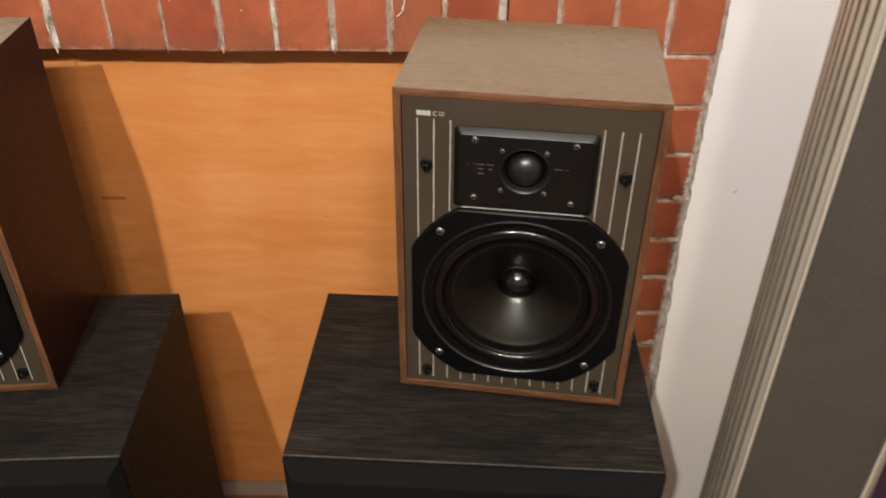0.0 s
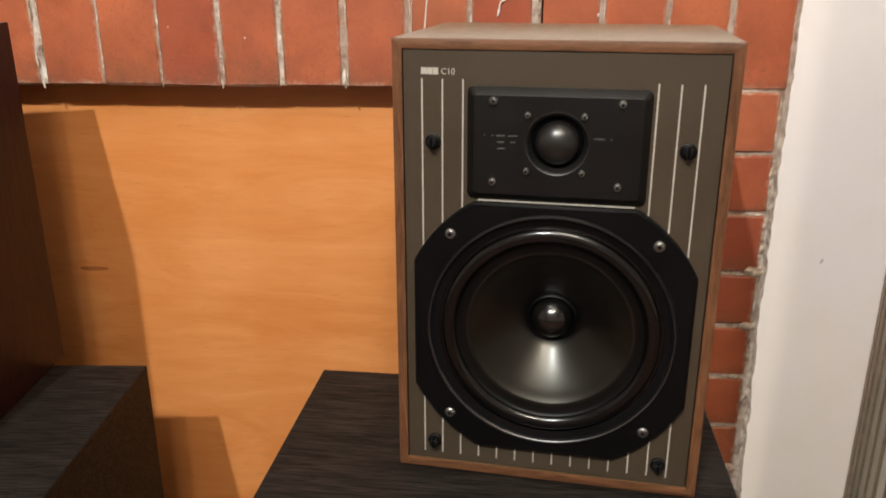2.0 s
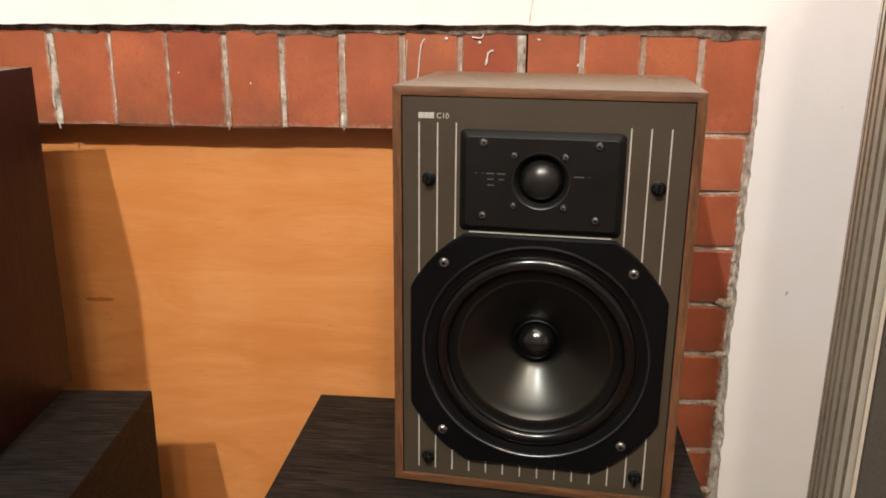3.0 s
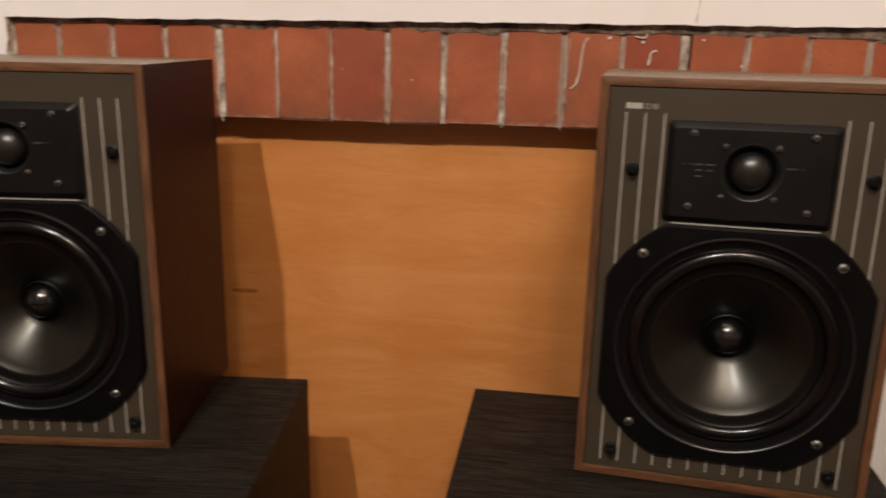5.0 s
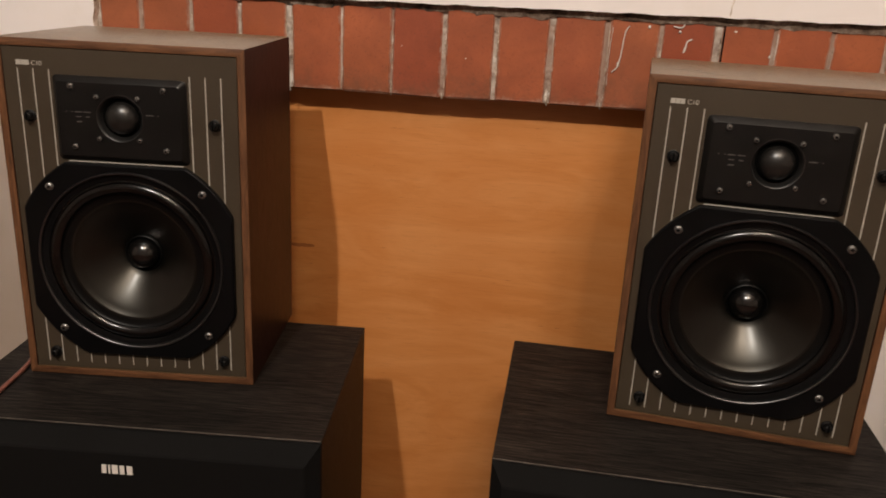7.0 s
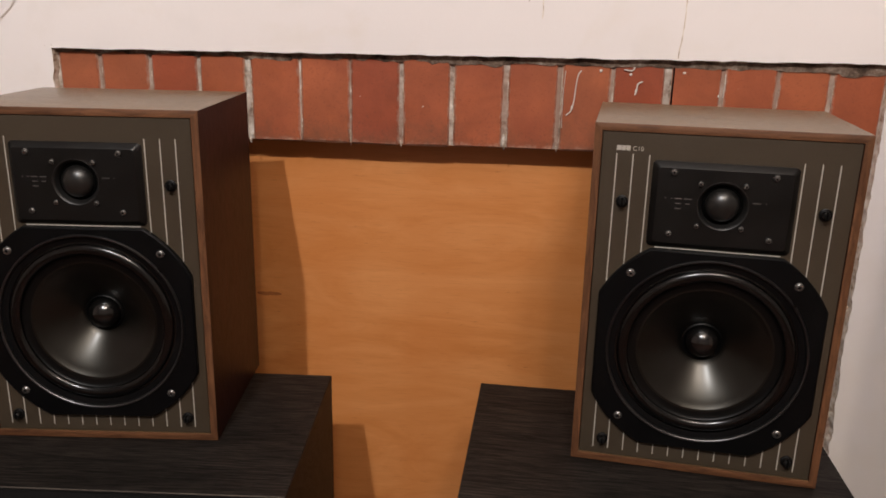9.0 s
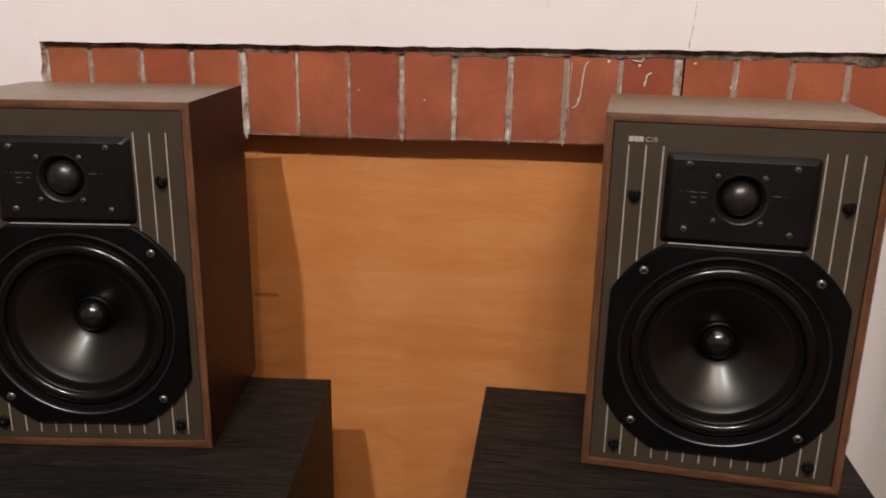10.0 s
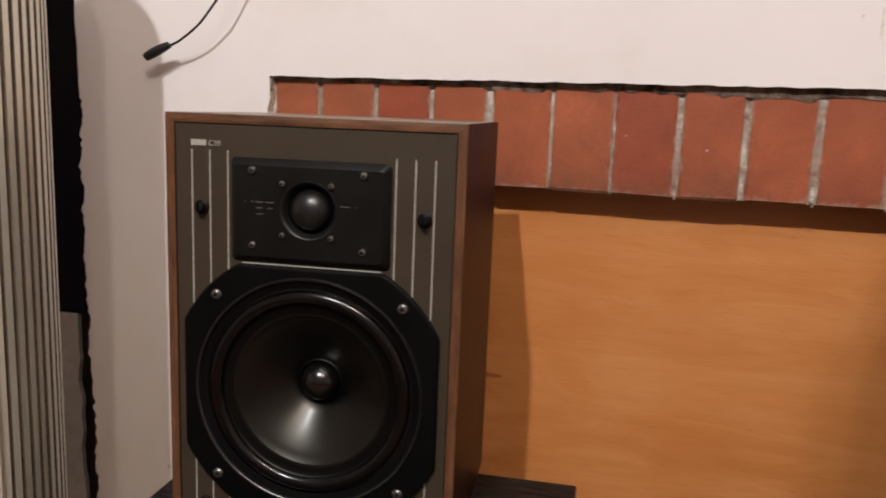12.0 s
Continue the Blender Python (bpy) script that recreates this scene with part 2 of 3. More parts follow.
SOCKET = mat_plain("dark_socket", (0.0012, 0.0012, 0.0012), 0.8, spec=0.05)
STRIPE = mat_plain("pale_print", (0.39, 0.365, 0.32), 0.5, 0.0, 500, 0.08)
PRINT_DIM = mat_plain("grey_print", (0.07, 0.065, 0.06), 0.5)
ALU = mat_plain("brushed_aluminium", (0.64, 0.585, 0.48), 0.34, 0.5, 400, 0.08)
SMEAR = mat_smear()
MARK = mat_plain("brown_mark", (0.36, 0.112, 0.028), 0.5, 0.0, 90, 0.5)
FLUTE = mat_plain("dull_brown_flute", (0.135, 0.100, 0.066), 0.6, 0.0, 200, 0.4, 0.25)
PALE_EDGE = mat_plain("pale_edge", (0.085, 0.072, 0.060), 0.6, 0.0, 60, 0.9)
CLOTH, GRILLE_BLACK = mat_grille_cloth(), mat_plain("black_grille_cloth", (0.0032, 0.0031, 0.0030), 0.85, 0.0, 900, 0.35, 0.15, 0.5)
WHITE_BADGE = mat_plain("silver_white_badge", (0.70, 0.67, 0.62), 0.4, 0.0, 300, 0.05)
TILE, GROUT = mat_tile(), mat_plain("pale_grout", (0.22, 0.17, 0.14), 0.9)
CABLE_BLACK = mat_plain("black_cable", (0.012, 0.011, 0.011), 0.45)
CABLE_RED = mat_plain("red_clear_cable", (0.21, 0.080, 0.058), 0.35, 0.0, 80, 0.2)
ALCOVE = mat_plain("brown_grey_plaster", (0.17, 0.130, 0.100), 0.9, 0.0, 60, 0.2, 0.2, 0.3)
# masonry colour darkened to stand for shade in the alcove gap
REVEAL_SHADE = mat_plain("shaded_masonry", (0.045, 0.036, 0.034), 0.95, 0.0, 60, 0.5, 0.1, 0.5)
DARK = mat_plain("matt_black_panel", (0.0032, 0.0022, 0.0026), 0.9, spec=0.05)


# ---- building helpers ----
def link_mesh(name, bm, mat, smooth=0.0):
    me = bpy.data.meshes.new(name)
    bmesh.ops.recalc_face_normals(bm, faces=bm.faces)
    bm.to_mesh(me)
    bm.free()
    for one in (mat if isinstance(mat, (list, tuple)) else (mat,)):
        me.materials.append(one)
    if smooth:
        for p in me.polygons:
            p.use_smooth = True
        me.set_sharp_from_angle(angle=radians(smooth))
    return new(name, me)


def part(name, bm, mat, parent, label="", smooth=0.0):
    ob = link_mesh(name, bm, mat, smooth)
    ob.parent = parent
    if label:
        tagged(ob, label)
    return ob


def empty(name, m):
    ob = new(name)
    ob.empty_display_size = 0.05
    ob.matrix_basis = m
    return ob


def add_box(bm, x0, x1, y0, y1, z0, z1, bevel=0.0, seg=1):
    made = bmesh.ops.create_cube(bm, size=1.0, matrix=Matrix.Translation(((x0 + x1) / 2, (y0 + y1) / 2, (z0 + z1) / 2)) @ Matrix.Diagonal((x1 - x0, y1 - y0, z1 - z0, 1)))
    if bevel:
        edges = list({e for v in made["verts"] for e in v.link_edges})
        bmesh.ops.bevel(bm, geom=edges, offset=bevel, segments=seg, affect="EDGES", profile=0.6)
    return bm


def box(x0, x1, y0, y1, z0, z1, bevel=0.0, seg=1):
    return add_box(bmesh.new(), x0, x1, y0, y1, z0, z1, bevel, seg)


def rings(rows, closed_end=False):
    """A skin over rows of points of equal count, each row a closed loop."""
    bm = bmesh.new()
    grid = [[bm.verts.new(p) for p in row] for row in rows]
    n = len(grid[0])
    for a, b in zip(grid, grid[1:]):
        for i in range(n):
            j = (i + 1) % n
            bm.faces.new((a[i], a[j], b[j], b[i]))
    if closed_end:
        bm.faces.new(grid[-1])
    return bm


def lathe(profile, cx, cz, n=72, closed_end=True):
    """Turned about the axis through (cx, cz) that runs along y; profile of (radius, outward), outward is -y."""
    rows = [[(cx + r * math.cos(2 * math.pi * i / n), -w, cz + r * math.sin(2 * math.pi * i / n)) for i in range(n)] for r, w in profile if r > 0]
    return rings(rows, closed_end)


def tube(points, radius, n=8):
    """A round tube along a smooth line through the points."""
    pts = [Vector(p) for p in points]
    fine = []
    for i in range(len(pts) - 1):
        a, b, c, d = pts[max(i - 1, 0)], pts[i], pts[i + 1], pts[min(i + 2, len(pts) - 1)]
        for k in range(8):
            t = k / 8
            fine.append(0.5 * (2 * b + (c - a) * t + (2 * a - 5 * b + 4 * c - d) * t * t + (3 * b - a - 3 * c + d) * t ** 3))
    fine.append(pts[-1])
    rows = []
    for i, p in enumerate(fine):
        way = (fine[min(i + 1, len(fine) - 1)] - fine[max(i - 1, 0)]).normalized()
        side = way.cross(Vector((0.1, 1, 0.2))).normalized()
        up = side.cross(way)
        rows.append([p + radius * (math.cos(2 * math.pi * k / n) * side + math.sin(2 * math.pi * k / n) * up) for k in range(n)])
    bm = rings(rows, True)
    return bm


def wob(x, seed, scale=60.0):
    return noise.noise(Vector((x * scale, seed * 7.13, seed * 3.7))) + 0.5 * noise.noise(Vector((x * scale * 3.1, seed * 5.3, 1.7)))


# ---- the room ----
WALL_Y, BRICK_Y, BOARD_Y = 0.85, 0.861, 0.895
OPEN_L, OPEN_R, BREAST_L, TOP = -0.663, 0.3045, -0.893, 2.5


def open_top(x):
    return 0.8615 + 0.006 * (x - OPEN_L) / (OPEN_R - OPEN_L) + 0.0011 * wob(x, 1, 45)


def open_right(z):
    return OPEN_R + 0.006 * max(0.0, 0.55 - z) / 0.25 * (1 if z > 0.3 else 0.25 / max(0.25, 0.55 - z)) + 0.0022 * wob(z, 2, 50) * (1.0 if z < 0.78 else 0.4)


def open_left(z):
    return OPEN_L + 0.002 * wob(z, 3, 50)


def breast_left(z):
    return BREAST_L - 0.013 * max(0.0, z - 0.45) + (0.0052 * wob(z, 4, 26) + 0.0030 * wob(z, 6, 120)) * (0.25 if z > 0.83 else 1.0) - 0.006 * max(0.0, wob(z, 13, 17) - 0.45)


def chimney_wall():
    """Painted plaster skin with its broken edges round the brick opening."""
    bm = bmesh.new()
    step = 0.003

    def skin(rows, mat=0):
        grid = [[bm.verts.new(p) for p in row] for row in rows]
        for a, b in zip(grid, grid[1:]):
            for i in range(len(a) - 1):
                bm.faces.new((a[i], a[i + 1], b[i + 1], b[i])).material_index = mat
    y, back = WALL_Y, BRICK_Y + 0.004
    zs = [i * step for i in range(int(0.86 / step))]
    z_left, z_right = zs + [open_top(OPEN_L)], zs + [open_top(OPEN_R)]
    skin([[(breast_left(z), y, z), (open_left(z), y, z)] for z in z_left])
    skin([[(open_right(z), y, z), (2.8, y, z)] for z in z_right])
    xl, xr = open_left(z_left[-1]), open_right(z_right[-1])
    n = int((xr - xl) / step)
    xs = [xl + (xr - xl) * i / n for i in range(n + 1)]
    skin([[(x, y, open_top(x) if 0 < i < n else (z_left[-1] if i == 0 else z_right[-1])), (x, y, TOP)] for i, x in enumerate(xs)])
    skin([[(breast_left(z), y, z), (xl, y, z)] for z in [z_left[-1] + (TOP - z_left[-1]) * i / 300 for i in range(301)]])
    skin([[(xr, y, z_right[-1]), (2.8, y, z_right[-1])], [(xr, y, TOP), (2.8, y, TOP)]])
    # broken edges: the plaster's own thickness
    skin([[(open_right(z), y, z), (open_right(z) - 0.001 + 0.0020 * wob(z, 8, 60), back, z)] for z in z_right], 1)
    skin([[(open_left(z), y, z), (open_left(z) + 0.001, back, z)] for z in z_left], 1)
    skin([[(x, y, open_top(x)), (x, back, open_top(x) + 0.001)] for x in xs], 1)
    zs = [i * step for i in range(int(0.9 / step))] + [0.9 + i * 0.008 for i in range(int((TOP - 0.9) / 0.008))]
    skin([[(breast_left(z), y, z), (breast_left(z) - 0.001 + 0.003 * wob(z, 9, 80), y + 0.014, z)] for z in zs], 1)
    # side of the breast, with the gap's shade in its colour
    skin([[(BREAST_L + 0.001, y + 0.0135, z), (BREAST_L + 0.004, y + 0.45, z)] for z in (0.0, TOP)], 2)
    # masonry behind the skin
    for x0, x1, z0 in ((-0.886, -0.669, 0.0), (0.3125, 2.8, 0.0), (-0.6685, 0.312, 0.875)):
        before = set(bm.faces)
        add_box(bm, x0, x1, y + 0.004, 1.34, z0, TOP)
        for f in set(bm.faces) - before:
            f.material_index = 1
    ob = link_mesh("wall_north", bm, (PLASTER, EDGE, REVEAL_SHADE))
    return tagged(ob, "unseen off-white plaster wall added to close the room with broken edges round a fireplace opening", "wall", kind="structure")


def plain_wall(name, x0, x1, y0, y1, z0, z1, mat, label, category="wall"):
    return tagged(link_mesh(name, box(x0, x1, y0, y1, z0, z1), mat), label, category, kind="structure")


chimney_wall()
plain_wall("wall_alcove", -2.8, -0.90, 1.25, 1.35, 0.0, TOP, ALCOVE, "brown-grey plaster wall at the back of the alcove")
# unseen walls and ceiling, added so that the lamps' light bounces back
plain_wall("wall_west", -2.9, -2.8, -3.6, 1.35, 0.0, TOP, PLASTER, "unseen off-white plaster wall added to close the room")
plain_wall("wall_east", 2.8, 2.9, -3.6, 1.0, 0.0, TOP, PLASTER, "unseen off-white plaster wall added to close the room")
plain_wall("wall_south", -2.9, 2.9, -3.7, -3.6, 0.0, TOP, PLASTER, "unseen off-white plaster wall added to close the room")
plain_wall("ceiling", -2.9, 2.9, -3.7, 1.35, TOP, TOP + 0.1, PLASTER, "unseen off-white ceiling added to close the room", "ceiling")
floor = plain_wall("floor", -2.9, 2.9, -3.7, 1.35, -0.1, -0.002, GROUT, "terracotta tiled floor with pale joints", "floor")

# ---- things ----
def brick_piece(x0, x1, z0, z1, parent, seed):
    """One brick with worn edges, a little askew and uneven in depth."""
    rnd = random.Random(seed)
    w, h, d = x1 - x0, z1 - z0, 0.10
    bm = box(-w / 2, w / 2, 0, d, -h / 2, h / 2, 0.0022)
    for v in bm.verts:
        if v.co.y < 0.01:
            v.co.x += rnd.uniform(-0.0006, 0.0006)
            v.co.z += rnd.uniform(-0.0006, 0.0006)
    ob = part("brick", bm, BRICK, parent, smooth=25)
    ob.matrix_basis = pose((x0 + x1) / 2, BRICK_Y + rnd.uniform(-0.0022, -0.0007), (z0 + z1) / 2, rnd.uniform(-0.4, 0.4), rnd.uniform(-0.35, 0.35), rnd.uniform(-0.6, 0.6))


def joint_smear(parent, start, end, half, seed, cover=0.55):
    """A lumpy bead of lime on the brick face between two points (x, z), broken where its width runs out."""
    a, b = Vector((start[0], start[1])), Vector((end[0], end[1]))
    way = b - a
    n = max(6, int(way.length / 0.0016))
    side = Vector((-way.y, way.x)).normalized()
    bm = bmesh.new()
    last = None
    for i in range(n + 1):
        p = a + way * (i / n)
        q = Vector((p.x * 70, p.y * 70, seed * 1.7))
        k = cover + 1.1 * noise.noise(q) + 0.5 * noise.noise(q * 3.3)
        k *= min(1.0, 0.35 + 3.0 * min(i, n - i) / n)
        if k < 0.16:
            last = None
            continue
        wide = half * min(k, 1.35)
        p = p + side * half * 0.7 * noise.noise(q * 1.6 + Vector((3, 1, 9)))
        ring = []
        for f, h in ((-1.0, 0.0), (-0.62, 0.75), (0.0, 1.0), (0.58, 0.70), (1.0, 0.0)):
            c = p + side * wide * f * (1 + 0.3 * noise.noise(q * 5 + Vector((f * 4, 0, 0))))
            ring.append(bm.verts.new((c.x, BRICK_Y - 0.0008 - h * min(0.0030, 0.9 * wide), c.y)))
        if last:
            for u in range(4):
                bm.faces.new((last[u], last[u + 1], ring[u + 1], ring[u]))
        last = ring
    bmesh.ops.delete(bm, geom=[v for v in bm.verts if not v.link_faces], context="VERTS")
    if bm.faces:
        part("lime_smear", bm, SMEAR, parent, "rough pale lime squeezed from a joint", smooth=60)
    else:
        bm.free()


def brick_surround():
    """Soldier course over the opening and a pillar at each side, bedded in mortar."""
    bm = bmesh.new()
    step = 0.0025

    def sheet(x0, x1, z0, z1):
        nx, nz = int((x1 - x0) / step), int((z1 - z0) / step)
        grid = []
        for i in range(nx + 1):
            row = []
            for k in range(nz + 1):
                x, z = x0 + (x1 - x0) * i / nx, z0 + (z1 - z0) * k / nz
                p = Vector((x, 0, z))
                lump = 0.0021 * noise.noise(p * 60) + 0.0014 * noise.noise(p * 190) + 0.0012 * noise.noise(p * 22)
                row.append(bm.verts.new((x, BRICK_Y + max(0.0, 0.0012 + lump), z)))
            grid.append(row)
        for a, b in zip(grid, grid[1:]):
            for k in range(nz):
                bm.faces.new((a[k], b[k], b[k + 1], a[k + 1]))
    sheet(-0.668, 0.309, 0.7595, 0.874)
    sheet(0.203, 0.309, 0.0, 0.7585)
    sheet(-0.668, -0.562, 0.0, 0.7585)
    add_box(bm, -0.668, 0.309, BRICK_Y + 0.007, 0.965, 0.7605, 0.874)
    add_box(bm, 0.2045, 0.309, BRICK_Y + 0.007, 0.965, 0.0, 0.758)
    add_box(bm, -0.668, -0.5635, BRICK_Y + 0.007, 0.965, 0.0, 0.758)
    ob = tagged(link_mesh("fireplace_surround", bm, MORTAR, 40), "red brick fireplace surround with rough grey mortar joints", "fireplace", kind="structure")
    joints = [-0.662, -0.609, -0.547, -0.487, -0.427, -0.364, -0.304, -0.243, -0.1825, -0.120, -0.0575, 0.002, 0.0645, 0.1265, 0.1875, 0.2465, 0.306]
    halves = [0.0020, 0.0026, 0.0022, 0.0018, 0.0042, 0.0014, 0.0010, 0.0027, 0.0026, 0.0030, 0.0028, 0.0018, 0.0036, 0.0020, 0.0020, 0.0022, 0.0018]
    rnd = random.Random(5)
    for i, (a, b) in enumerate(zip(joints, joints[1:])):
        brick_piece(a + halves[i], b - halves[i + 1], 0.758 + rnd.uniform(-0.0006, 0.0006), 0.872, ob, 100 + i)
    heights = [0.758, 0.697, 0.636, 0.572, 0.513, 0.453, 0.394, 0.335, 0.274, 0.213, 0.152, 0.091, 0.030]
    for i, (b, a) in enumerate(zip(heights, heights[1:])):
        gap = rnd.uniform(0.0014, 0.0027)
        brick_piece(0.200, 0.3005, a + gap, b - gap, ob, 200 + i)
        brick_piece(-0.659, -0.559, a + gap, b - gap, ob, 300 + i)
    # lime squeezed out of the joints: ragged beads along the brick edges, a few hanging below the course
    for i, (x, half) in enumerate(zip(joints[1:-1], halves[1:-1])):
        for side in ((-1, 1) if half > 0.003 else (1,)):
            joint_smear(ob, (x + side * half * 0.8, 0.7575), (x + side * half * 0.8, 0.853), 0.0008 + 0.10 * half, 40 + 3 * i + side, 0.42)
        if i % 3 != 1:
            joint_smear(ob, (x + 0.2 * half, 0.7568 - 0.0006 * (i % 4)), (x - 0.2 * half, 0.764 + 0.006 * (i % 3)), 0.0010 + 0.20 * half, 90 + i, 0.8)
    for i, z in enumerate(heights[:9]):
        joint_smear(ob, (0.203, z - 0.0016), (0.298, z - 0.0010), 0.0012, 140 + i)
        joint_smear(ob, (0.2995 + 0.0012 * (i % 2), z - 0.056), (0.3010, z - 0.004), 0.0017 + 0.0008 * (i % 3), 170 + i)
    for i, (x, z) in enumerate(((0.276, 0.452), (0.286, 0.574), (0.282, 0.338), (0.289, 0.512))):
        joint_smear(ob, (x, z), (x + 0.022, z + 0.003), 0.0042, 200 + i, 0.9)
    # the open black joint and the paint drips on the course
    part("open_joint", box(0.0695, 0.0712, BRICK_Y - 0.0022, BRICK_Y + 0.004, 0.762, 0.868), DARK, ob, "black open joint beside a brick")
    bm = bmesh.new()
    rows = []
    for i in range(324):
        x = -0.666 + 0.003 * i
        low = 0.8570 + 0.0026 * wob(x, 31, 55) - 0.003 * (noise.noise(Vector((x * 9, 3, 1))) > 0.2)
        out = BRICK_Y - 0.0032 + 0.0012 * wob(x, 33, 90)
        rows.append([bm.verts.new(q) for q in ((x, BRICK_Y + 0.004, low - 0.001), (x, BRICK_Y - 0.0022, low), (x, out, low + 0.003), (x, WALL_Y + 0.0045 + 0.0012 * wob(x, 35, 70), 0.874))])
    for r0, r1 in zip(rows, rows[1:]):
        for k in range(3):
            bm.faces.new((r0[k], r0[k + 1], r1[k + 1], r1[k]))
    part("mortar_fillet", bm, FILLET, ob, "rough dark grey-brown mortar smear under the plaster", smooth=50)
    y = BRICK_Y - 0.0026
    for pts, r in (([(-0.034, y, 0.852), (-0.0375, y, 0.846), (-0.0392, y, 0.834), (-0.0405, y, 0.818), (-0.043, y, 0.806), (-0.049, y, 0.800)], 0.0007),
                   ([(0.036, y, 0.841), (0.031, y, 0.838), (0.0300, y, 0.831), (0.0285, y, 0.826)], 0.0009),
                   ([(0.014, y, 0.854), (0.023, y, 0.853), (0.026, y, 0.857)], 0.0008),
                   ([(-0.052, y, 0.851), (-0.0535, y, 0.820), (-0.0530, y, 0.785)], 0.0003),
                   ([(0.128, y, 0.852), (0.1285, y, 0.838), (0.1278, y, 0.825)], 0.0004)):
        part("paint_drip", tube(pts, r, 6), WHITE_BADGE, ob, "thin white paint run", smooth=60)
    for x, z, w, h in ((-0.012, 0.852, 0.0034, 0.0040), (0.022, 0.8485, 0.0032, 0.0034), (-0.0425, 0.809, 0.0028, 0.0060), (0.0295, 0.830, 0.0030, 0.0050), (-0.2165, 0.805, 0.0016, 0.0018), (-0.292, 0.815, 0.0010, 0.0012), (0.1225, 0.827, 0.0020, 0.0034), (0.082, 0.852, 0.0040, 0.0022)):
        bm = bmesh.new()
        bmesh.ops.create_icosphere(bm, subdivisions=2, radius=1.0, matrix=Matrix.Translation((x, y + 0.0004, z)) @ Matrix.Diagonal((w / 2, 0.0010, h / 2, 1)))
        part("paint_drip", bm, WHITE_BADGE, ob, "white paint drop", smooth=60)
    return ob


def fire_board():
    ob = link_mesh("fire_board", box(-0.558, 0.199, BOARD_Y, BOARD_Y + 0.012, 0.0, 0.7565, 0.001), BOARD)
    bm = bmesh.new()
    n = 18
    up, down = [], []
    for i in range(n + 1):
        x = -0.4395 + 0.034 * i / n
        k = math.sin(math.pi * i / n) ** 0.4
        up.append(bm.verts.new((x, BOARD_Y - 0.0003, 0.5480 + 0.0026 * k + 0.0008 * wob(x, 51, 160))))
        down.append(bm.verts.new((x, BOARD_Y - 0.0003, 0.5480 - 0.0026 * k + 0.0008 * wob(x, 53, 160))))
    for i in range(n):
        bm.faces.new((down[i], down[i + 1], up[i + 1], up[i]))
    part("scuff", bm, MARK, ob, "dark brown mark on the plywood")
    return tagged(ob, "orange-brown varnished plywood board closing the fireplace opening", "board")


def screw(parent, x, z, w, r=0.0037, name="screw"):
    """Pan-head screw with a dark socket."""
    ob = part(name, lathe([(r * 1.05, w - 0.001), (r * 1.05, w + 0.0006), (r * 0.88, w + 0.0016), (r * 0.62, w + 0.0022), (r * 0.32, w + 0.0023), (r * 0.30, w + 0.0008)], x, z, 20), STEEL, parent, "dull steel screw", 30)
    part("socket", lathe([(r * 0.31, w + 0.0010), (r * 0.1, w + 0.00095)], x, z, 12), SOCKET, ob, "dark screw socket")
    return ob


def octagon_radius(corners, cx, cz, ang):
    d = Vector((math.cos(ang), math.sin(ang)))
    best = 1.0
    for (x0, z0), (x1, z1) in zip(corners, corners[1:] + corners[:1]):
        ex, ez = x1 - x0, z1 - z0
        den = d.x * ez - d.y * ex
        if abs(den) < 1e-9:
            continue
        px, pz = x0 - cx, z0 - cz
        t, s = (px * ez - pz * ex) / den, (px * d.y - pz * d.x) / den
        if t > 0 and -1e-6 <= s <= 1 + 1e-6:
            best = min(best, t)
    return best


W, H, D = 0.2228, 0.3245, 0.178


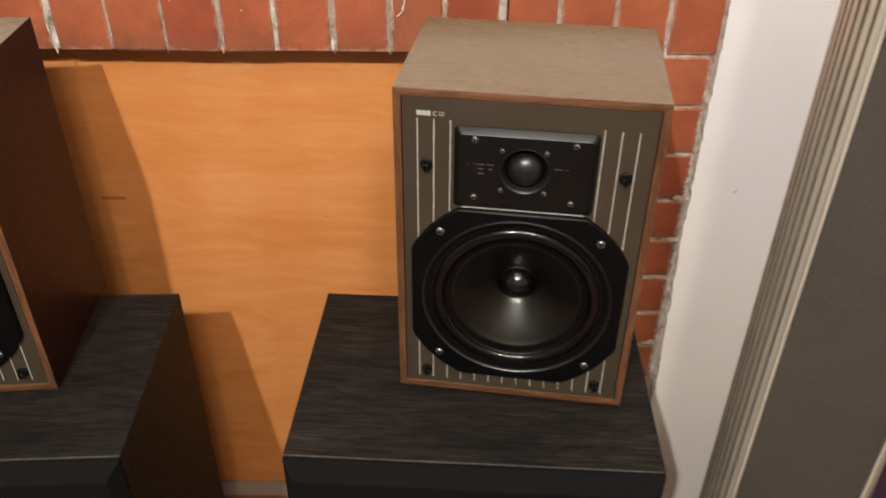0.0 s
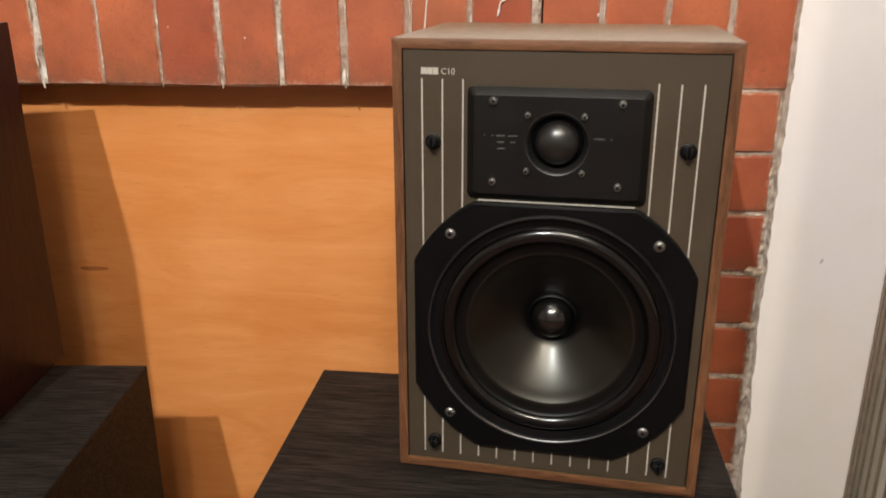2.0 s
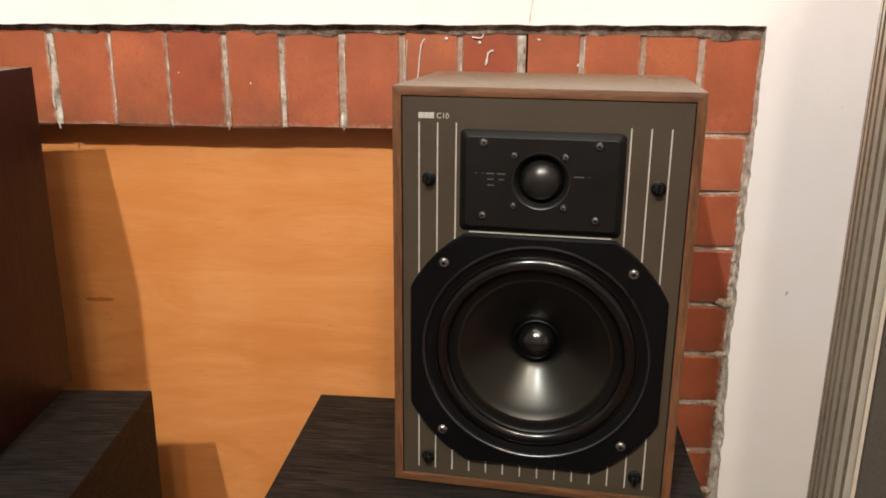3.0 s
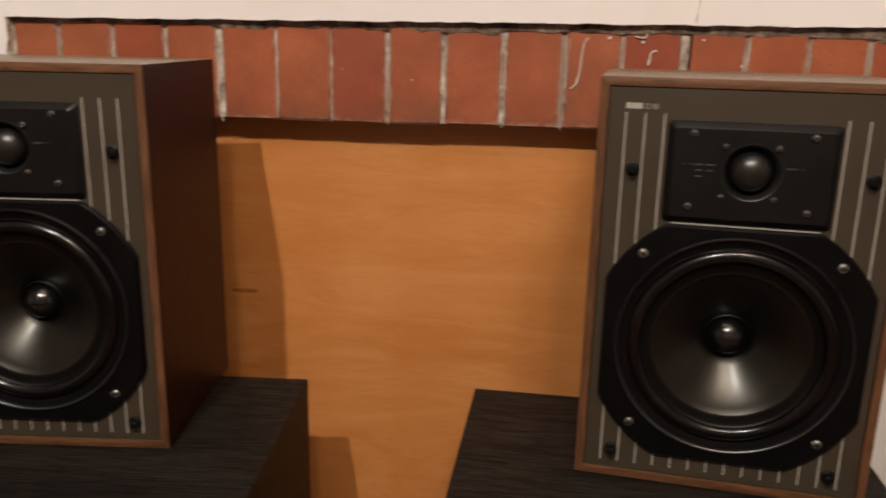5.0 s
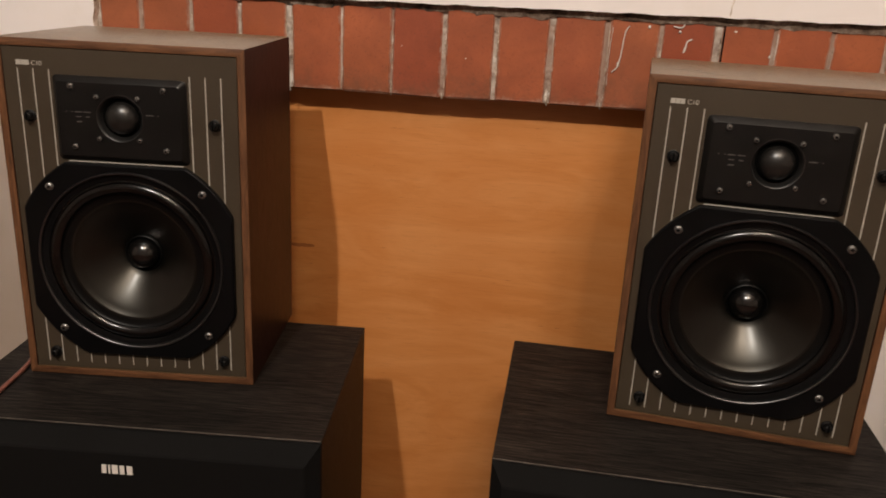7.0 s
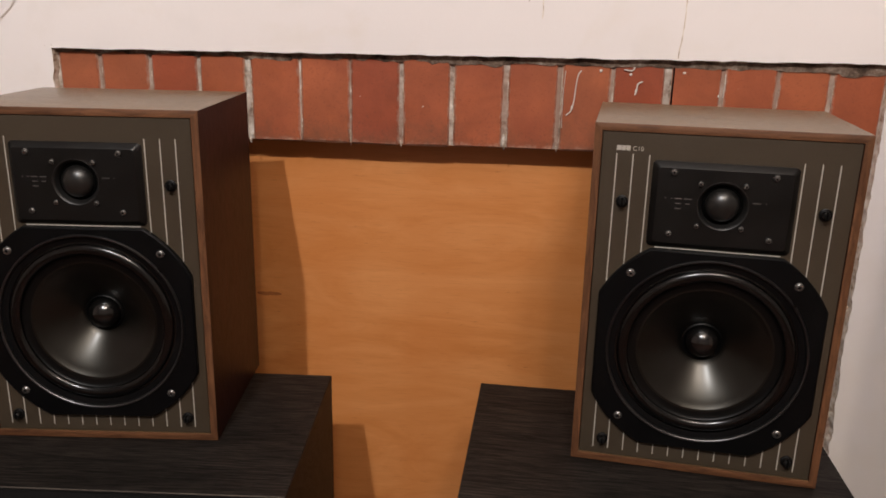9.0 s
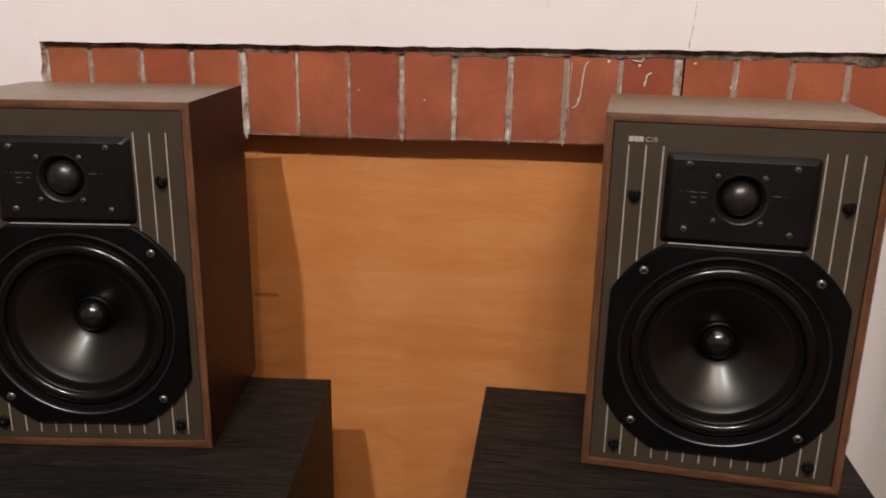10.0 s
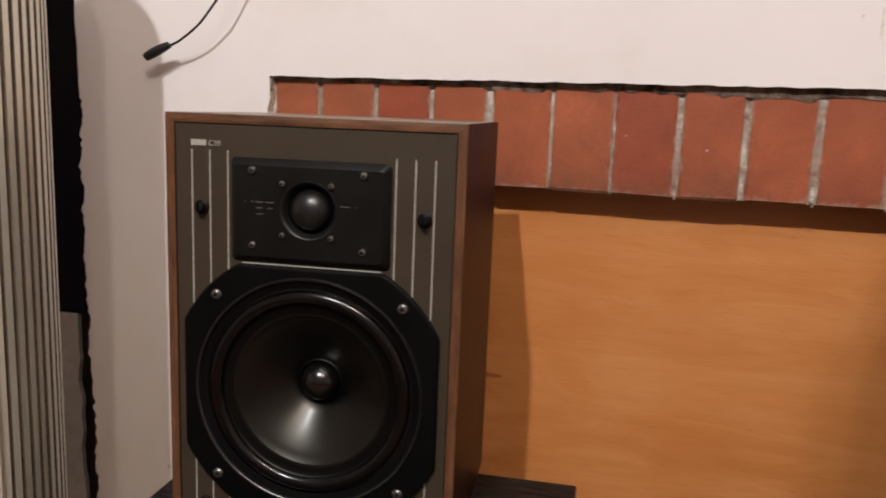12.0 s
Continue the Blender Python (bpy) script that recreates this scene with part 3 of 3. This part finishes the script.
def bookshelf_speaker(m, label):
    """Two-way speaker; origin at the foot of the front's edge, front at y = 0, depth along +y."""
    root = tagged(empty("bookshelf_speaker", m), label, "speaker", "bookshelf speakers")
    # four mitred panels and a back; the front sits a little inside them
    t = 0.0070
    outer = [(0, 0), (W, 0), (W, H), (0, H)]
    inner = [(t, t), (W - t, t), (W - t, H - t), (t, H - t)]
    # top and bottom take the lit veneer tone, the sides the shaded one
    for k, (name, skin, rim) in enumerate((("bottom_panel", WALNUT_LIT, RIM_LEVEL), ("side_panel", WALNUT_SHADED, RIM_UPRIGHT), ("top_panel", WALNUT_LIT, RIM_LEVEL), ("side_panel", WALNUT_SHADED, RIM_UPRIGHT))):
        a, b = outer[k], outer[(k + 1) % 4]
        c, d = inner[(k + 1) % 4], inner[k]
        bm = bmesh.new()
        near = [bm.verts.new((x, 0, z)) for x, z in (a, b, c, d)]
        far = [bm.verts.new((x, D, z)) for x, z in (a, b, c, d)]
        bm.faces.new(near)
        bm.faces.new(far[::-1])
        for u in range(4):
            bm.faces.new((near[u], far[u], far[(u + 1) % 4], near[(u + 1) % 4]))
        soft = [e for e in bm.edges if {e.verts[0], e.verts[1]} in ({near[0], near[1]}, {near[2], near[3]}, {near[0], far[0]}, {near[1], far[1]})]
        bmesh.ops.bevel(bm, geom=soft, offset=0.0009, segments=2, affect="EDGES", profile=0.6)
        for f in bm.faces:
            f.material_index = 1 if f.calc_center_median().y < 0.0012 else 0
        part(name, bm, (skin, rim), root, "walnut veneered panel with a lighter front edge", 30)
    part("back_panel", box(t + 0.0002, W - t - 0.0002, D - 0.014, D - 0.002, t + 0.0002, H - t - 0.0002), WALNUT_SHADED, root, "dark back panel")
    face = 0.0010
    panel = [(t + 0.0005, t + 0.0005), (W - t - 0.0005, t + 0.0005), (W - t - 0.0005, H - t - 0.0005), (t + 0.0005, H - t - 0.0005)]
    turns = sorted({round(2 * math.pi * i / 96, 5) for i in range(96)} | {round(math.atan2(z - 0.1230, x - 0.1115) % (2 * math.pi), 5) for x, z in panel})
    reach = {a: octagon_radius(panel, 0.1115, 0.1230, a) for a in turns}
    part("baffle", rings([[(0.1115 + r(a) * math.cos(a), y, 0.1230 + r(a) * math.sin(a)) for a in turns] for r, y in ((lambda a: reach[a], 0.0110), (lambda a: reach[a], face + 0.0005), (lambda a: reach[a] - 0.0005, face), (lambda a: 0.0800, face), (lambda a: 0.0800, 0.0110))]), BAFFLE, root, "bronze-grey front panel")
    # tweeter plate with sloping sides
    x0, x1, z0, z1 = 0.0515, 0.1705, 0.2190, 0.2945
    def rect(inset, w, r, n=5):
        pts = []
        for cx, cz, a0 in ((x1 - inset - r, z1 - inset - r, 0), (x0 + inset + r, z1 - inset - r, 90), (x0 + inset + r, z0 + inset + r, 180), (x1 - inset - r, z0 + inset + r, 270)):
            for k in range(n):
                a = radians(a0 + 90 * k / (n - 1))
                pts.append((cx + r * math.cos(a), -w, cz + r * math.sin(a)))
        return pts
    cx, cz, w = 0.1115, 0.2590, 0.0054
    bm = rings([rect(0, -face, 0.004), rect(0.0, -face + 0.0012, 0.004), rect(0.0042, 0.0048, 0.003), rect(0.0050, w, 0.003)])
    bm.verts.ensure_lookup_table()
    rim = list(bm.verts)[-20:]
    hole = [bm.verts.new((cx + 0.0211 * math.cos(math.pi * k / 32), -w, cz + 0.0211 * math.sin(math.pi * k / 32))) for k in range(64)]
    around = [bm.edges.get((rim[k], rim[(k + 1) % 20])) for k in range(20)] + [bm.edges.new((hole[k], hole[(k + 1) % 64])) for k in range(64)]
    bmesh.ops.triangle_fill(bm, edges=around, use_beauty=True, normal=(0, -1, 0))
    tw = part("tweeter", bm, PLASTIC, root, "black moulded tweeter plate with sloping sides", 20)
    part("horn_ring", lathe([(0.0212, w), (0.0209, w + 0.0004), (0.0202, w + 0.0002), (0.0190, w - 0.0022), (0.0178, w - 0.0040), (0.0172, w - 0.0052)], cx, cz, 64, False), HORN, tw, "shallow dished black ring", 50)
    part("horn_throat", lathe([(0.0174, w - 0.0050), (0.0164, w - 0.0058), (0.0156, w - 0.0048), (0.0146, w - 0.0054)], cx, cz, 64), SOCKET, tw, "dark throat round the dome", 50)
    part("dome", lathe([(0.0146 * math.cos(radians(a)), w - 0.0056 + 0.0108 * math.sin(radians(a))) for a in range(0, 90, 6)], cx, cz, 56), DOME, tw, "smooth grey-black dome", 80)
    for x, z in ((0.0695, 0.2858), (0.1517, 0.2858), (0.1517, 0.2320), (0.0695, 0.2320)):
        screw(tw, x, z, w, 0.0030)
    for x, z in ((0.0920, 0.2772), (0.1285, 0.2772), (0.1285, 0.2402), (0.0920, 0.2402)):
        screw(tw, x, z, w, 0.0026)
    for x, z, length in ((0.0635, 0.2634, 0.0012), (0.0685, 0.2634, 0.0012), (0.0715, 0.2634, 0.0060), (0.0795, 0.2634, 0.0062), (0.0725, 0.2592, 0.0046), (0.0810, 0.2592, 0.0036), (0.0725, 0.2548, 0.0050), (0.1350, 0.2634, 0.0070), (0.1455, 0.2634, 0.0012)):
        part("print_bar", box(x, x + length, -w - 0.00012, -w, z - 0.00045, z + 0.00045), PRINT_DIM, tw, "tiny grey print")
    # woofer
    cx, cz = 0.1115, 0.1230
    sides = [(0.0145, 0.0262), (0.2085, 0.0262), (0.2085, 0.2163), (0.0145, 0.2163)]
    bow = 0.1085
    ends = [math.acos(0.097 / bow) * k for k in (1, -1)] + [math.pi + math.acos(0.097 / bow) * k for k in (1, -1)]
    ends += [math.asin(0.0933 / bow), math.pi - math.asin(0.0933 / bow), -math.asin(0.0968 / bow), math.pi + math.asin(0.0968 / bow)]
    angles = sorted({round(2 * math.pi * i / 120, 5) for i in range(120)} | {round(a % (2 * math.pi), 5) for a in ends})

    def outline(a):
        """The frame's reach at an angle: flat sides joined by arcs."""
        return min(octagon_radius(sides, cx, cz, a), bow)

    def loop(fn, out):
        return [(cx + fn(a) * math.cos(a), -out, cz + fn(a) * math.sin(a)) for a in angles]
    edge = {a: outline(a) for a in angles}
    frame_bm = rings([loop(lambda a: edge[a], -face), loop(lambda a: edge[a], 0.0030), loop(lambda a: edge[a] - 0.0013, 0.0042),
                      loop(lambda a: 0.0875, 0.0042), loop(lambda a: 0.0868, 0.0036), loop(lambda a: 0.0790, 0.0020)])
    wf = part("woofer", frame_bm, FRAME_BLACK, root, "black cast woofer frame with four flat sides and bowed corners", 28)
    part("lip", lathe([(0.0875, 0.0036), (0.0873, 0.0054), (0.0866, 0.0062), (0.0856, 0.0060), (0.0849, 0.0048), (0.0845, 0.0022)], cx, cz, 96, False), LIP, wf, "thin glossy black lip", 60)
    roll = [(0.0800, 0.0010), (0.0776, 0.0014)]
    roll += [(0.0722 + 0.0052 * math.cos(radians(a)), 0.0014 + 0.0042 * math.sin(radians(a))) for a in range(0, 181, 12)]
    inner = [(0.0672, 0.0013), (0.0666, 0.0006), (0.0650, 0.0000), (0.0620, -0.0006), (0.0594, -0.0010)]
    part("inner_edge", lathe(inner, cx, cz, 96, False), EDGE_BLACK, wf, "matt black inner edge of the surround", 60)
    part("surround", lathe(roll, cx, cz, 96, False), RUBBER, wf, "glossy black half-roll rubber surround", 60)
    part("cone", lathe([(0.0600, -0.0008), (0.0590, -0.0010), (0.0583, -0.0009), (0.0575, -0.0016)] + [(0.0575 - 0.0385 * k / 8, -0.0016 - 0.0240 * (k / 8) ** 1.18) for k in range(1, 9)] + [(0.0170, -0.0285)], cx, cz, 96), CONE, wf, "satin black cone", 60)
    part("cone_collar", lathe([(0.0186, -0.0272), (0.0184, -0.0252), (0.0172, -0.0246), (0.0160, -0.0256), (0.0156, -0.0288)], cx, cz, 64, False), EDGE_BLACK, wf, "raised black collar", 60)
    part("dust_cap", lathe([(0.0156 * math.cos(radians(a)), -0.0285 + 0.0150 * math.sin(radians(a))) for a in range(0, 90, 6)], cx, cz, 56), CAP, wf, "glossy black dust cap", 80)
    for x, z in ((0.0408, 0.1931), (0.1817, 0.1931), (0.1817, 0.0525), (0.0408, 0.0525)):
        screw(wf, x, z, 0.0042, 0.0040)
    # printed pinstripes, cut off by the woofer and the tweeter plate
    for k in range(14):
        x = 0.0203 + 0.01390 * k
        low = None
        for i in range(200):
            z = 0.0138 + i * 0.001
            a = math.atan2(z - cz, x - cx) % (2 * math.pi)
            if math.hypot(x - cx, z - cz) < outline(a) - 0.0015:
                low = z
                break
        spans = [(0.0138, low or 0.2985)]
        if k < 3 or k > 10:
            spans.append((next(z for z in (0.30 - i * 0.001 for i in range(300)) if math.hypot(x - cx, z - cz) < outline(math.atan2(z - cz, x - cx) % (2 * math.pi)) + 0.0005 or z < 0.1), 0.2985))
        for a, b in spans:
            part("pinstripe", box(x - 0.0005, x + 0.0005, face - 0.00022, face + 0.0004, a, b), STRIPE, root, "thin pale printed line")
    part("pinstripe", box(0.0590, 0.1640, face - 0.0006, face + 0.0004, 0.2169, 0.2179), STRIPE, root, "thin pale printed line")
    # grille pegs
    for x, z in ((0.0280, 0.2566), (0.1945, 0.2566), (0.0283, 0.0245), (0.1945, 0.0245)):
        peg = part("grille_peg", lathe([(0.0054, -face), (0.0054, 0.0006), (0.0047, 0.0010), (0.0040, 0.0004), (0.0034, 0.0006), (0.0032, 0.0058), (0.0024, 0.0066)], x, z, 20), PEG, root, "black plastic grille peg", 30)
        part("slot", box(x - 0.0007, x + 0.0007, -0.0068, -0.0030, z - 0.0033, z + 0.0033), SOCKET, peg, "dark slot")
    # maker's badge as plain shapes, and the model number beside it
    for x, wide in ((0.0198, 0.0040), (0.0241, 0.0034), (0.0278, 0.0036)):
        part("badge_block", box(x, x + wide, face - 0.0003, face + 0.0004, 0.3013, 0.3056), STRIPE, root, "small pale badge block")
    lettering = bpy.data.curves.new("model_number", "FONT")
    lettering.body, lettering.size, lettering.extrude = "C10", 0.0056, 0.0002
    lettering.materials.append(STRIPE)
    shape = new("lettering", lettering)
    bpy.context.view_layer.update()
    me = bpy.data.meshes.new_from_object(shape)
    bpy.data.objects.remove(shape)
    print_ob = new("model_number", me)
    print_ob.parent = root
    print_ob.matrix_basis = pose(0.0332, face - 0.0003, 0.3015, 90)
    tagged(print_ob, "pale printed model number")
    return root


def floor_speaker(m, w, d, h, badge):
    """Large black box speaker with a bevelled cloth grille on its front."""
    root = tagged(empty("floor_speaker", m), "large black ash speaker cabinet standing on the floor", "speaker", "floor speakers")
    part("cabinet", box(0, w, 0, d, 0, h, 0.0009), ASH, root, "black ash box with streaked grain")
    # paler strip added for the front edge's highlight and wear
    part("edge_trim", box(0.0006, w - 0.0006, -0.0005, 0.0003, h - 0.0006, h + 0.0002), PALE_EDGE, root, "thin grey strip drawn for the front edge's highlight and wear")
    bm = bmesh.new()
    lo, hi, e = 0.012, h - 0.0012, 0.0005
    outer = [(e, lo), (w - e, lo), (w - e, hi), (e, hi)]
    inner = [(0.011, lo + 0.012), (w - 0.011, lo + 0.012), (w - 0.011, hi - 0.0135), (0.011, hi - 0.0135)]
    rows = [[(x, -0.0006, z) for x, z in outer], [(x, -0.0040, z) for x, z in outer], [(x, -0.0175, z) for x, z in inner], [(x, -0.0185, z) for x, z in [(0.013, lo + 0.014), (w - 0.013, lo + 0.014), (w - 0.013, hi - 0.0155), (0.013, hi - 0.0155)]]]
    part("grille", rings(rows, True), GRILLE_BLACK, root, "black cloth grille with bevelled edges")
    if badge:
        # maker's badge as plain blocks
        b = part("badge", box(w / 2 - 0.0145, w / 2 + 0.0145, -0.0190, -0.0183, 0.4632, 0.4728), GRILLE_BLACK, root, "small badge of silver-white blocks")
        for x, half in ((-0.0118, 0.0020), (-0.0072, 0.0008), (-0.0022, 0.0026), (0.0042, 0.0020), (0.0110, 0.0024)):
            part("badge_block", box(w / 2 + x - half, w / 2 + x + half, -0.0197, -0.0186, 0.4638, 0.4722), WHITE_BADGE, b)
    return root


def column_speaker(m, height):
    """Tall column with fluted, rounded aluminium sides; face centre at the origin, depth along +y."""
    root = tagged(empty("column_speaker", m), "tall column speaker with fluted aluminium sides and dark cloth front", "speaker", "column speakers")
    half, lows = [], []
    base = [(0.0510, 0.0), (0.0560, 0.004), (0.0625, 0.014), (0.0680, 0.028), (0.0720, 0.044), (0.0735, 0.060), (0.0715, 0.078), (0.0640, 0.096), (0.0500, 0.110), (0.0300, 0.118), (0.0, 0.121)]
    # fluted outline
    pts = [Vector((x, y)) for x, y in base]
    length = 0.0
    for a, b in zip(pts, pts[1:]):
        seg = (b - a).length
        nrm = Vector((b.y - a.y, -(b.x - a.x))).normalized()
        n = max(2, int(seg / 0.0007))
        for k in range(n):
            s = length + seg * k / n
            ph = (s % 0.0098) / 0.0098
            depth = 0.0 if ph < 0.64 else 0.0085 * math.sin(math.pi * (ph - 0.64) / 0.36) ** 0.45
            if s > 0.112 or s < 0.007:
                depth = 0.0
            half.append(a.lerp(b, k / n) - nrm * depth)
            lows.append(depth > 0.0012)
        length += seg
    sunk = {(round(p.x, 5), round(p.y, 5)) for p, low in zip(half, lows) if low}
    outline = [(p.x, p.y) for p in half] + [(-p.x, p.y) for p in reversed(half)]
    mid = Vector((0, 0.055))

    def level(z, k):
        return [(mid.x + (x - mid.x) * k, mid.y + (y - mid.y) * k, z) for x, y in outline]
    rows = [level(0.004, 1.0)] + [level(height - 0.05 + 0.05 * math.sin(radians(a)), 0.25 + 0.75 * math.cos(radians(a))) for a in range(0, 91, 10)]
    body = rings(rows, True)
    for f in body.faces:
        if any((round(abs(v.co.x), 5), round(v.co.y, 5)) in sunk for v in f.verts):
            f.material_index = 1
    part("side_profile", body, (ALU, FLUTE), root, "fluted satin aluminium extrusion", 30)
    part("grille", box(-0.0495, 0.0495, -0.0040, 0.0010, 0.012, height - 0.055, 0.0012), CLOTH, root, "dark grey-brown cloth grille")
    for s in (-1, 1):
        part("edge_strip", box(min(s * 0.0498, s * 0.0522), max(s * 0.0498, s * 0.0522), -0.0046, 0.0030, 0.010, height - 0.053), ALU, root, "bright aluminium edge strip")
    part("base_plate", box(-0.085, 0.085, -0.012, 0.135, 0.0, 0.0045, 0.001), PLASTIC, root, "black base plate")
    return root


def hanging_cable():
    root = tagged(empty("hanging_cable", pose(0, 0, 0)), "thin black cable with a small plug hanging before the wall", "cable")
    pts = [(-0.7675, 0.826, 0.8877), (-0.7515, 0.823, 0.8937), (-0.7275, 0.818, 0.9082), (-0.7095, 0.814, 0.9252), (-0.6975, 0.811, 0.9402), (-0.676, 0.806, 0.984), (-0.648, 0.806, 1.084), (-0.60, 0.815, 1.25), (-0.58, 0.846, 1.45)]
    part("wire", tube(pts, 0.0013), CABLE_BLACK, root, "thin black wire", 60)
    plug = tube([(-0.7940, 0.826, 0.8765), (-0.7845, 0.826, 0.8810), (-0.7745, 0.826, 0.8853), (-0.7655, 0.826, 0.8890)], 0.0050, 12)
    for v in plug.verts:
        t = (v.co.x + 0.7940) / 0.0285
        k = 0.70 + 0.36 * math.sin(math.pi * min(max(t * 0.85 + 0.14, 0), 1))
        c = Vector((v.co.x, 0.826, 0.8765 + 0.0125 * t))
        v.co = c + (v.co - c) * k
    part("plug", plug, CABLE_BLACK, root, "small black plug", 60)
    clip = box(-0.585, -0.575, 0.842, 0.850, 1.44, 1.46, 0.002)
    part("clip", clip, CABLE_BLACK, root)


def red_wire(z):
    pts = [(-0.6190, 0.640, z + 0.030), (-0.6200, 0.618, z + 0.014), (-0.6215, 0.600, z + 0.0040), (-0.6170, 0.575, z + 0.0028), (-0.6120, 0.530, z + 0.0026), (-0.6050, 0.490, z + 0.0030), (-0.6030, 0.472, z - 0.004), (-0.6035, 0.464, z - 0.05), (-0.605, 0.463, z - 0.25), (-0.61, 0.462, 0.003)]
    tagged(link_mesh("speaker_wire", tube(pts, 0.0022), CABLE_RED, 60), "reddish clear speaker wire trailing over a black cabinet", "cable")


def dark_cloth():
    """Crumpled dark purple cloth on the floor."""
    bm = bmesh.new()
    bmesh.ops.create_icosphere(bm, subdivisions=4, radius=1.0)
    for v in bm.verts:
        p = v.co.copy()
        k = 1 + 0.22 * noise.noise(p * 2.1) + 0.10 * noise.noise(p * 5.3)
        v.co = Vector((0.64 + 0.13 * p.x * k, 0.70 + 0.11 * p.y * k, max(0.0, 0.13 + 0.17 * p.z * k)))
    cloth = mat_plain("dark_purple_cloth", (0.035, 0.016, 0.03), 0.9, 0.0, 120, 0.5, 0.2, 0.4)
    tagged(link_mesh("crumpled_cloth", bm, cloth, 60), "crumpled dark purple cloth lying on the floor", "cloth")


def alcove_panels():
    tagged(link_mesh("black_panel", box(-1.60, -0.915, 0.985, 1.02, 0.535, 1.40, 0.003), DARK), "matt black panel standing on a low board in the alcove", "panel")
    bm = bmesh.new()
    rows = []
    for i in range(121):
        z = 0.534 * i / 120
        x = -1.026 + 0.006 * wob(z, 11, 14) + 0.0015 * wob(z, 12, 90)
        rows.append([(-1.60, 0.99, z), (x, 0.99, z), (x + 0.001, 0.996, z), (-1.60, 0.996, z)])
    tagged(link_mesh("low_board", rings(rows, True), ALCOVE), "low brown-grey board with a ragged edge in the alcove", "board")


surround = brick_surround()
fire_board()
STAND_H = 0.4995
floor_speaker(pose(-0.146, 0.512, 0, 0, 0, -2.9), 0.3545, 0.249, STAND_H, False)
floor_speaker(pose(-0.650, 0.4905, 0, 0, 0, 3.0), 0.3545, 0.249, STAND_H, True)
bookshelf_speaker(pose(-0.0405, 0.6080, STAND_H + 0.0004, 0, 0, -7.95), "walnut bookshelf speaker on a black cabinet beside the brick pillar")
bookshelf_speaker(pose(-0.6099, 0.5790, STAND_H + 0.0004, 0, 0, 4.3), "walnut bookshelf speaker with trailing wire on a badged black cabinet")
column_speaker(pose(0.333, 0.494, 0, 0, 0, -20), 1.10)
column_speaker(pose(-0.7955, 0.538, 0, 0, 0, 20), 1.10)
hanging_cable()
red_wire(STAND_H)
dark_cloth()
alcove_panels()

# hairline cracks in the plaster above the opening
wall = bpy.data.objects["wall_north"]
for x, z0, z1, thick in ((0.072, 0.868, 0.985, 0.0005), (-0.083, 0.908, 0.945, 0.0005)):
    rows = []
    n = 24
    for i in range(n + 1):
        z = z0 + (z1 - z0) * i / n
        cx = x + 0.05 * (z - z0) + 0.0022 * wob(z, 21, 40)
        rows.append([(cx - thick, WALL_Y - 0.0004, z), (cx + thick, WALL_Y - 0.0004, z), (cx + thick, WALL_Y + 0.001, z), (cx - thick, WALL_Y + 0.001, z)])
    part("hairline_crack", rings(rows, True), EDGE, wall, "fine hairline crack")

# floor tiles
tile_bm = box(-0.0975, 0.0975, -0.0975, 0.0975, -0.012, 0.0, 0.0015)
first = part("tile", tile_bm, TILE, floor)
spots = [(-1.1 + 0.2 * i, 0.77 - 0.2 * k) for i in range(12) for k in range(8)]
first.location = (*spots[0], 0.0)
for x, y in spots[1:]:
    ob = first.copy()
    scene.collection.objects.link(ob)
    ob.location = (x, y, 0.0)
# the rest of the floor's tiles, out of view
taken = {(round(x, 2), round(y, 2)) for x, y in spots}
verts, faces = [], []
for i in range(28):
    for k in range(24):
        x, y = -2.7 + 0.2 * i, 1.17 - 0.2 * k
        if (round(x, 2), round(y, 2)) in taken or (y > 0.8 and x > -0.9):
            continue
        n = len(verts)
        verts += [(x + sx * 0.0975, y + sy * 0.0975, z) for z in (-0.012, 0.0) for sx, sy in ((-1, -1), (1, -1), (1, 1), (-1, 1))]
        faces += [(n + 4, n + 5, n + 6, n + 7)] + [(n + j, n + (j + 1) % 4, n + 4 + (j + 1) % 4, n + 4 + j) for j in range(4)]
rest = bpy.data.meshes.new("tiles_far")
rest.from_pydata(verts, [], faces)
rest.materials.append(TILE)
far = tagged(new("tiles_far", rest), kind="stuff")
far.parent = floor
